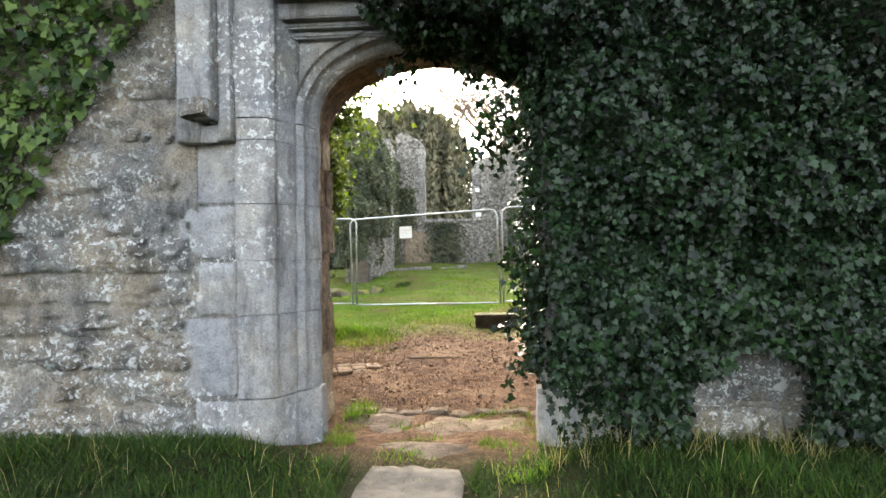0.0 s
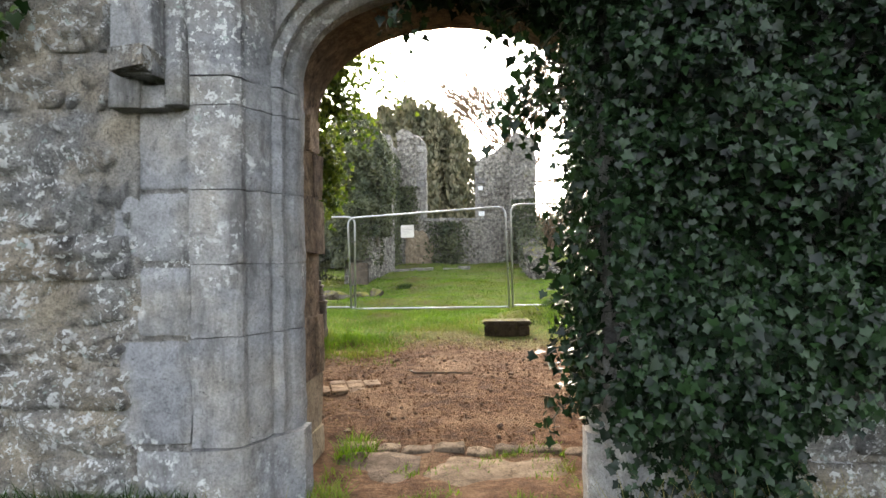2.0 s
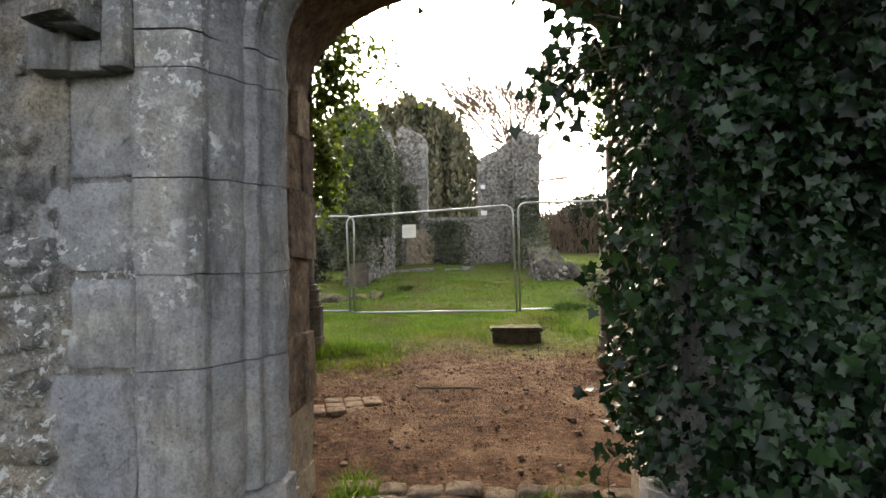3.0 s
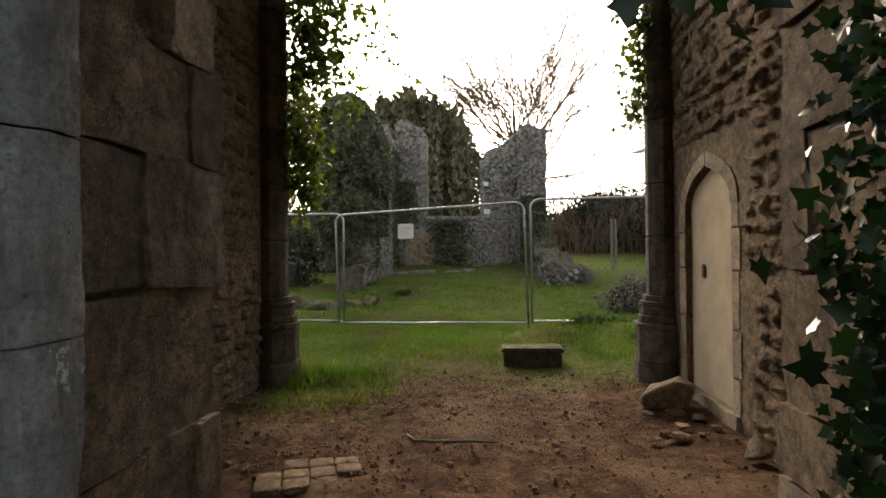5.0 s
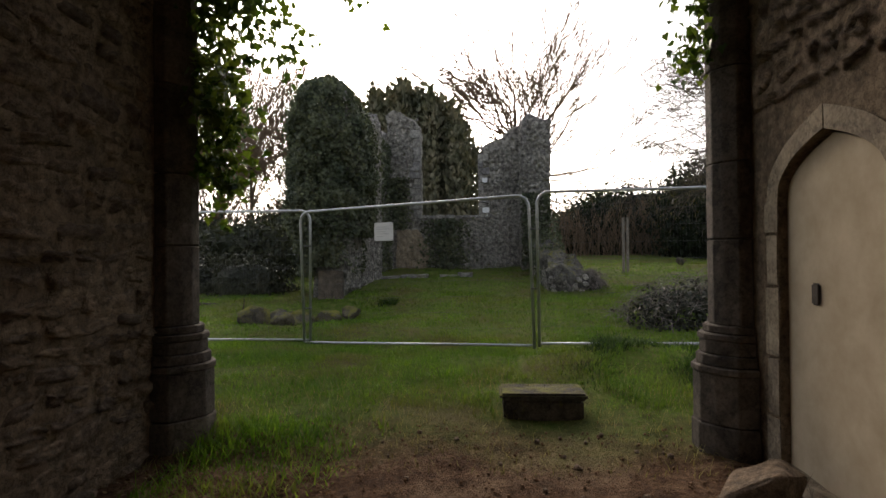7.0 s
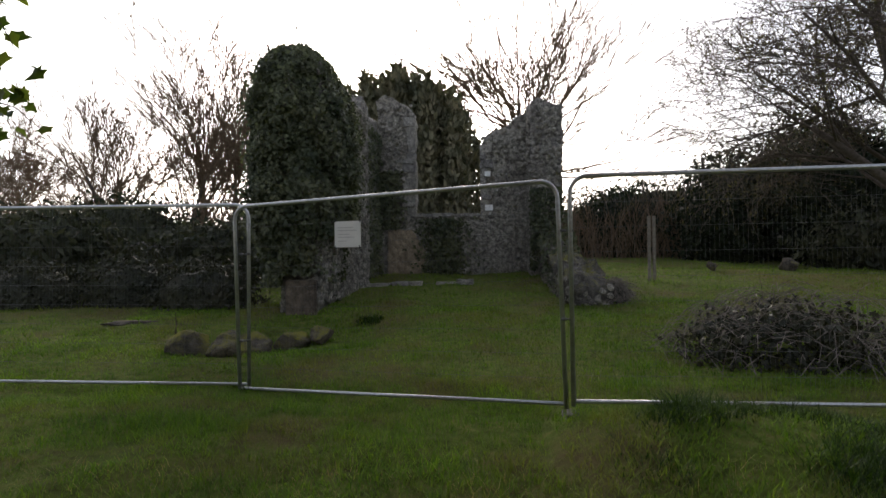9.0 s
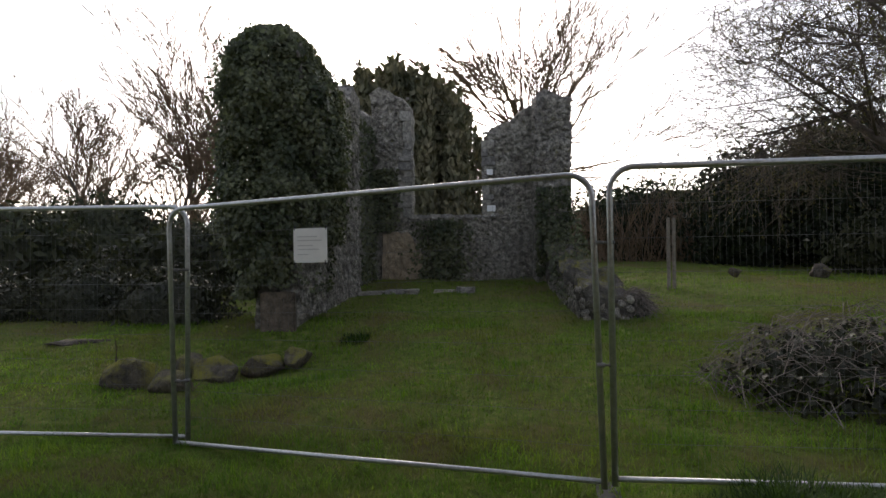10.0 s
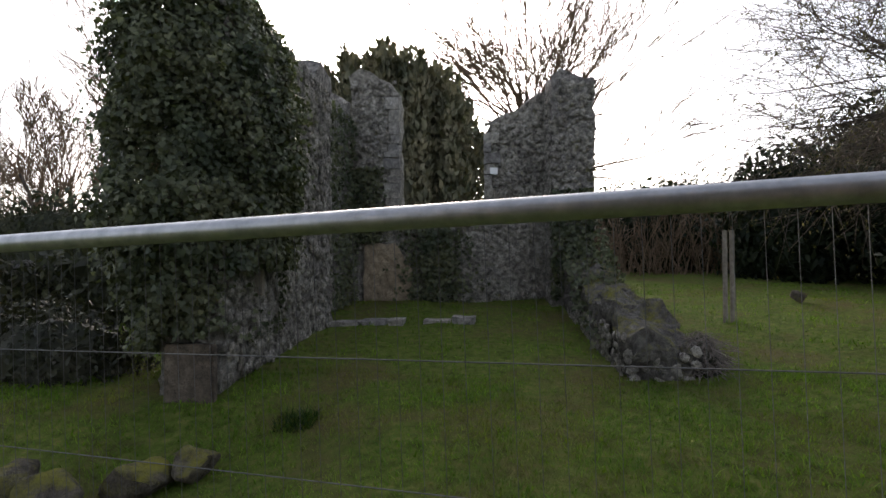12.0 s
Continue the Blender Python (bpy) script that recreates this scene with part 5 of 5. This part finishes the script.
# bare brown scrub below the trees
def scrub(name, label, x0, x1, y0, y1, height, count, seed):
    r = random.Random(seed)
    t = empty(name, ((x0 + x1) / 2, (y0 + y1) / 2, 0.8))
    tubes = []
    for _ in range(count):
        x, y = r.uniform(x0, x1), r.uniform(y0, y1)
        h = height * r.uniform(0.45, 1.0) * (0.75 + 0.35 * noise.noise(Vector((x * 0.5, y * 0.5, seed))))
        p, d = Vector((x, y, 0.7)), Vector((r.gauss(0, 0.25), r.gauss(0, 0.25), 1)).normalized()
        pts = [p]
        for k in range(4):
            d = (d + Vector((r.gauss(0, 0.15), r.gauss(0, 0.15), 0))).normalized()
            pts.append(pts[-1] + d * h / 4)
        tubes.append(tube(pts, 0.02, 3, [0.03, 0.024, 0.018, 0.013, 0.008]))
        for k in range(6):
            q = pts[r.randint(1, 3)].lerp(pts[4], r.random() * 0.6)
            e = (d + Vector((r.gauss(0, 0.6), r.gauss(0, 0.6), r.gauss(0.1, 0.4)))).normalized() * h * r.uniform(0.15, 0.35)
            tubes.append(tube([q, q + e], 0.01, 3, [0.014, 0.007]))
    v, f = join(tubes)
    under(obj("stems", v, f, TWIG), t)
    return tagged(t, label, "scrub", kind="stuff")


scrub("scrub", "bare brown scrub along the churchyard edge", -30, -6, 32, 37, 5.5, 650, 2)
scrub("scrub", "bare brown scrub behind the ruin", 2.6, 9.5, 33, 36, 5.0, 260, 7)
scrub("scrub", "bare brown scrub along the churchyard edge", 3, 17, 37, 41, 5.0, 350, 3)
# budding boughs reaching in from the right
tree("budding_tree", "dark tree with thin budding boughs", (9.0, 19.0, 0.6), BARK, buds=3, bud_size=0.06, height=6.8, seed=51, spread=0.9, levels=4, kids=(6, 8), first=0.3, trunk=0.22, up=-0.1, shrink=0.62, thin=0.009, lean=(-0.25, 0, 1))
tree("budding_tree", "dark tree with thin budding boughs", (13.0, 24, 0.6), BARK, buds=2, bud_size=0.07, height=8.0, seed=53, spread=0.85, levels=4, kids=(6, 8), first=0.25, trunk=0.25, up=0.0, shrink=0.64, thin=0.008, lean=(-0.2, 0, 1))

tree("budding_tree", "low dark tree with spreading budding boughs", (11.5, 22.0, 0.6), BARK, buds=2, bud_size=0.06, height=5.4, seed=58, spread=0.95, levels=4, kids=(6, 8), first=0.25, trunk=0.2, up=0.0, shrink=0.66, thin=0.008, lean=(-0.3, 0, 1))


def yew_tree():
    """A clump of upright yew shoots, pointed at the top."""
    t = empty("yew_tree", (-3.2, 36, 0.8))
    g = np.random.default_rng(3)
    r = random.Random(3)
    P, N = [], []
    v, f = tube([(-3.2, 36, 0.8), (-3.2, 36, 7)], 0.5, 8)
    under(obj("trunk", v, f, BARK), t)
    # added solid core that keeps sky from showing through the shoots
    v, f = tube([(-4.3, 36.2, 0.8), (-4.3, 36.2, 4), (-4.4, 36.2, 6.5), (-4.5, 36.2, 8.2)], 2.5, 12, [2.6, 2.7, 2.3, 1.2])
    under(obj("solid_core", v, f, YEW, smooth=True), t)
    for k in range(220):
        a, q = r.uniform(0, 2 * math.pi), math.sqrt(r.random())
        x, y = -4.2 + 3.9 * q * math.cos(a), 36 + 2.6 * q * math.sin(a)
        top = 10.0 - 3.0 * (abs(x + 4.5) / 4.0) ** 2.6 + r.gauss(0, 0.3)
        n = 330
        s = g.random(n)
        w = 0.32 * np.minimum(1, (1 - s) * 5 + 0.08)
        th = g.uniform(0, 2 * math.pi, n)
        X = np.stack([x + w * np.cos(th), y + w * np.sin(th), 0.9 + (top - 0.9) * s], 1)
        P.append(X)
        N.append(np.stack([np.cos(th), np.sin(th), 0 * th], 1))
    P, N = np.concatenate(P), np.concatenate(N)
    under(scatter("foliage", P, N, rng.uniform(0.2, 0.5, len(P)), YEW, SLIM, hang=1.6, up=(0, 0, 1)), t)
    return tagged(t, "dense dark upright yew behind the window gap", "tree")


yew_tree()


def evergreen(name, label, centre, radii, count, seed, size, material=CONIFER, trunk=True, category="tree"):
    t = empty(name, (centre[0], centre[1], 0.5))
    P, D = cloud_points(count, centre, radii, seed, 0.55)
    keep = P[:, 2] > 0.3
    P, D = P[keep], D[keep]
    if trunk:
        v, f = tube([(centre[0], centre[1], 0.3), (centre[0] + 0.2, centre[1], centre[2])], 0.25, 8)
        under(obj("trunk", v, f, BARK), t)
    under(scatter("crown", P, D, rng.uniform(*size, len(P)), material, SLIM, spread=0.8), t)
    # solid lump added inside the leaves to block light from behind
    bm = bmesh.new()
    bmesh.ops.create_icosphere(bm, subdivisions=3, radius=1)
    for v in bm.verts:
        k = 0.68 * (1 + 0.22 * noise.noise(v.co * 2.2 + Vector((seed, 0, 0))) + 0.15 * noise.noise(v.co * 6))
        v.co = Vector((centre[0] + v.co.x * k * radii[0], centre[1] + v.co.y * k * radii[1], centre[2] + v.co.z * k * radii[2]))
    under(part("solid_core", bm, material, None), t)
    return tagged(t, label, category, kind="" if trunk else "stuff")


for i, (c, rad, cnt) in enumerate((((13.5, 30, 3.2), (3.0, 2.5, 3.6), 9000), ((17.5, 28, 3.8), (3.4, 3, 4.4), 9000), ((20, 22, 4.0), (3, 3, 4.6), 8000), ((10.2, 32, 2.8), (2.6, 2, 3.2), 8000), ((6.8, 36, 2.4), (2.8, 2, 2.6), 7000), ((15, 35, 4.2), (3, 3, 4.2), 7000))):
    evergreen("evergreen_tree", "dark dense evergreen at the churchyard edge", c, rad, cnt, 60 + i, (0.18, 0.4))
for i, (c, rad, cnt) in enumerate((((4.6, 37, 2.0), (2.4, 1.5, 2.0), 5000), ((-8.5, 24.5, 1.3), (3.2, 1.6, 1.4), 7000), ((-13.5, 23, 1.4), (3.2, 2, 1.8), 7000), ((-18.5, 23, 1.4), (3.4, 2, 2.0), 7000), ((-9, 33, 2), (4.5, 2, 2.3), 9000), ((-17, 32, 2), (5, 2, 2.5), 9000), ((-27, 30, 2), (6, 2, 2.7), 9000), ((10, 42, 2.6), (9, 2, 3.6), 12000), ((24, 34, 3), (6, 4, 5), 9000), ((15, 27, 1.6), (5, 1.5, 2.0), 9000), ((19, 19, 1.6), (3, 2, 2.4), 7000))):
    evergreen("hedge", "overgrown dark hedge and bramble bank", c, rad, cnt, 80 + i, (0.15, 0.36), HEDGE, False, "hedge")
back = tagged(part("wall_churchyard", block((-12, 24.6, 0.2), (-4.9, 25.0, 2.0), 0, 0.05, 8, 4), FLINT, None, "low ivied churchyard wall"), category="wall", kind="structure")

for i, (x, y) in enumerate(((-6.6, 19.4), (-8.4, 19.6), (-10.6, 19.2), (-13, 19.4), (-15.5, 19))):
    evergreen("bramble_bank", "dark tangled bramble bank beside the ruin", (x, y, 0.4), (1.5, 0.9, 1.15 + 0.2 * (i % 2)), 7000, 130 + i, (0.06, 0.15), BANK, False, "bramble")

# ---- bramble heap, mossy stones, stumps, posts ----
def bramble(centre, radii, seed):
    t = empty("bramble_heap", (centre[0], centre[1], ground_z(*centre[:2])))
    r = random.Random(seed)
    tubes = []
    for _ in range(460):
        a, q = r.uniform(0, 2 * math.pi), math.sqrt(r.random())
        x, y = centre[0] + radii[0] * q * math.cos(a), centre[1] + radii[1] * q * math.sin(a)
        h = radii[2] * math.sqrt(max(0.05, 1 - q * q)) * r.uniform(0.6, 1.1)
        d = Vector((r.gauss(0, 1), r.gauss(0, 1), r.gauss(0, 0.35))).normalized() * r.uniform(0.25, 0.8)
        p = Vector((x, y, ground_z(x, y) + h))
        tubes.append(tube([p - d * 0.5 - Vector((0, 0, 0.1)), p, p + d * 0.5 - Vector((0, 0, 0.12))], 0.004, 3))
    v, f = join(tubes)
    under(obj("stems", v, f, BRAMBLE), t)
    P, D = cloud_points(5200, (centre[0], centre[1], ground_z(*centre[:2])), (radii[0] * 0.92, radii[1] * 0.92, radii[2] * 0.85), seed, 0.5)
    k = P[:, 2] > ground_z(*centre[:2]) - 0.05
    under(scatter("foliage", P[k], D[k], rng.uniform(0.05, 0.1, int(k.sum())), BANK, LEAF), t)
    return tagged(t, "tangled grey bramble heap with dull leaves", "bramble", kind="stuff")


bramble((3.5, 14.7), (1.6, 1.15, 0.9), 4)
bramble((2.45, 19.7), (0.3, 0.4, 0.5), 6)
for i, (x, y, s) in enumerate(((-4.5, 14.85, 0.36), (-3.95, 14.8, 0.3), (-4.6, 16.3, 0.34), (-4.1, 16.1, 0.42), (-3.62, 16.6, 0.36), (-3.15, 16.8, 0.3), (-4.85, 15.3, 0.3))):
    boulder("mossy_stone", (x, y, ground_z(x, y) + 0.12), (s, s * 0.75, s * 0.66), MOSSY, "moss-covered fallen stone in the grass", 40 + i, i * 47)
boulder("flat_stone", (-6.9, 17.2, ground_z(-6.9, 17.2)), (0.6, 0.25, 0.06), SLABSTONE, "flat grey stone lying in the grass", 55, 10)
for x, y, s in ((6.6, 25.0, 0.2), (8.3, 24.0, 0.28)):
    boulder("stump", (x, y, ground_z(x, y) + 0.15), (s, s, s * 0.9), SLABSTONE, "dark weathered tree stump in the grass", int(x), 0, "stump")
for dx in (0, 0.13):
    z = ground_z(4.1, 22.8)
    v, f = tube([(4.1 + dx, 22.8, z - 0.2), (4.1 + dx, 22.8, z + 1.75)], 0.045, 8)
    tagged(obj("post", v, f, WOOD), "grey wooden post standing in the grass", "post", "posts")

# ---- grass ----
BLADE = (np.array([(-0.5, 0, 0), (0.5, 0, 0), (0.32, 0.55, 0.1), (-0.32, 0.55, 0.1), (0, 1.0, 0.34)], float), [(0, 1, 2), (0, 2, 3), (3, 2, 4)])


def grass(name, label, count, box, height, keep, material, width=0.006, seed=0, tuft=0.0):
    g = np.random.default_rng(seed)
    P, H = [], []
    while len(P) < count:
        x, y = g.uniform(box[0], box[1]), g.uniform(box[2], box[3])
        k = keep(x, y)
        if g.random() > k:
            continue
        lump = 0.75 + 0.65 * noise.noise(Vector((x * 1.3, y * 1.3, seed))) + 0.5 * noise.noise(Vector((x * 3.7, y * 3.7, seed)))
        P.append((x, y, ground_z(x, y) - 0.01))
        H.append(g.uniform(*height) * max(0.3, lump) * (0.5 + 0.5 * k))
    base, faces = BLADE
    P, H = np.array(P), np.array(H)
    k = len(P)
    a = g.uniform(0, 2 * math.pi, k)
    lean = g.uniform(0.1, 0.9, k)
    B = np.stack([np.cos(a), np.sin(a), 0 * a], 1)
    T = np.stack([-np.sin(a) * lean, np.cos(a) * lean, np.ones(k)], 1)
    T /= np.linalg.norm(T, axis=1)[:, None]
    F3 = np.stack([-np.sin(a), np.cos(a), -0.4 * np.ones(k)], 1)
    wd = width * g.uniform(0.6, 1.3, k)
    V = P[:, None] + base[None, :, 0:1] * (wd[:, None] * B)[:, None] + base[None, :, 1:2] * (H[:, None] * T)[:, None] + base[None, :, 2:3] * (H[:, None] * F3)[:, None]
    Fc = (np.array(faces)[None] + (np.arange(k) * 5)[:, None, None]).reshape(-1, 3)
    V = V.reshape(-1, 3)
    me = bpy.data.meshes.new(name)
    me.vertices.add(len(V))
    me.vertices.foreach_set("co", V.astype(np.float32).ravel())
    me.loops.add(Fc.size)
    me.loops.foreach_set("vertex_index", Fc.astype(np.int32).ravel())
    me.polygons.add(len(Fc))
    me.polygons.foreach_set("loop_start", np.arange(0, Fc.size, 3, dtype=np.int32))
    me.update(calc_edges=True)
    me.materials.append(material)
    return tagged(new(name, me), label, "grass", kind="stuff")


def front_lawn(x, y):
    if abs(x + 0.38) < 0.33 + 0.14 * smooth_noise(x, y, 3) and y < 3.6:
        return 0.05
    return 1.0 if y < 3.2 else 0.5 * (abs(x + 0.38) > 0.55)


def back_lawn(x, y):
    edge = 9.3 + 0.7 * smooth_noise(x, y, 0.8, 5) + 0.5 * smooth_noise(x, y, 2.3, 6) - 0.8 * min(1, max(0, (-0.9 - x) / 0.9)) - 0.5 * max(0, x - 0.7)
    if -0.22 < x < 0.64 and 9.25 + 0.2 * smooth_noise(x, y, 4) < y < 10.0:
        return 0
    return min(1, max(0, (y - edge) / 0.8)) * (0.8 + 0.4 * smooth_noise(x, y, 0.9, 2))


# front lawn, its shade carried by the darker blade colour
grass("grass", "lawn grass before the wall, darkened for its shade", 60000, (-3.4, 3.0, 1.2, 3.3), (0.04, 0.14), front_lawn, SHADY, 0.005, 1)
grass("grass", "dry straw stalks before the wall", 900, (-3.4, 3.2, 1.2, 3.3), (0.12, 0.32), front_lawn, STRAW, 0.003, 2)
grass("grass", "lush green grass behind the tower", 70000, (-5.5, 5.0, 8.2, 13.5), (0.06, 0.17), back_lawn, GRASS, 0.008, 3)
grass("grass", "lush green grass round the ruin", 70000, (-13, 14, 13.5, 30), (0.05, 0.14), back_lawn, GRASS, 0.016, 4)
grass("grass", "dry straw among the grass", 6500, (-4, 3.5, 8.4, 11), (0.06, 0.2), lambda x, y: 0.5, STRAW, 0.004, 5)
grass("grass", "weeds along the tower wall", 3000, (-2.5, -1.0, 7.4, 9.4), (0.07, 0.24), lambda x, y: max(0, (y - 7) / 2) * min(1, max(0, (-1.1 - x + 0.5 * smooth_noise(x, y, 2.0, 9)) / 0.7)), GRASS, 0.01, 6)
grass("grass", "weeds growing on the threshold", 2400, (-1.1, 0.35, 2.9, 4.7), (0.04, 0.14), lambda x, y: max(0, smooth_noise(x, y, 3.5, 4) * 2.0) + 0.25 * (abs(x + 0.38) > 0.5), GRASS, 0.008, 7)
grass("grass", "tall dry stalks along the foot of the wall", 500, (-3.2, 2.6, 2.85, 3.2), (0.16, 0.42), lambda x, y: 0.25 if x < 0.3 else 1.0, STRAW, 0.0035, 8)
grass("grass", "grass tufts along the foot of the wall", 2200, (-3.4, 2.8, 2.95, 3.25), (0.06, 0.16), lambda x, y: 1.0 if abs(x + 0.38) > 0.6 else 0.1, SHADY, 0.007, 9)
grass("grass", "short green grass beyond the fence", 60000, (-7.5, 6.5, 13.2, 19.5), (0.05, 0.13), back_lawn, GRASS, 0.011, 10)
grass("grass", "coarse dark tussocks before the fence", 12000, (0.5, 4.8, 10.3, 12.3), (0.1, 0.26), lambda x, y: max(0, 0.5 + 1.6 * smooth_noise(x, y, 1.1, 3)) * min(1, (x - 0.4) * 1.2), SHADY, 0.009, 12)
grass("grass", "dark weed clump in the lawn before the ruin", 320, (-2.75, -2.3, 17.5, 17.9), (0.1, 0.24), lambda x, y: 1.0, SHADY, 0.014, 13)
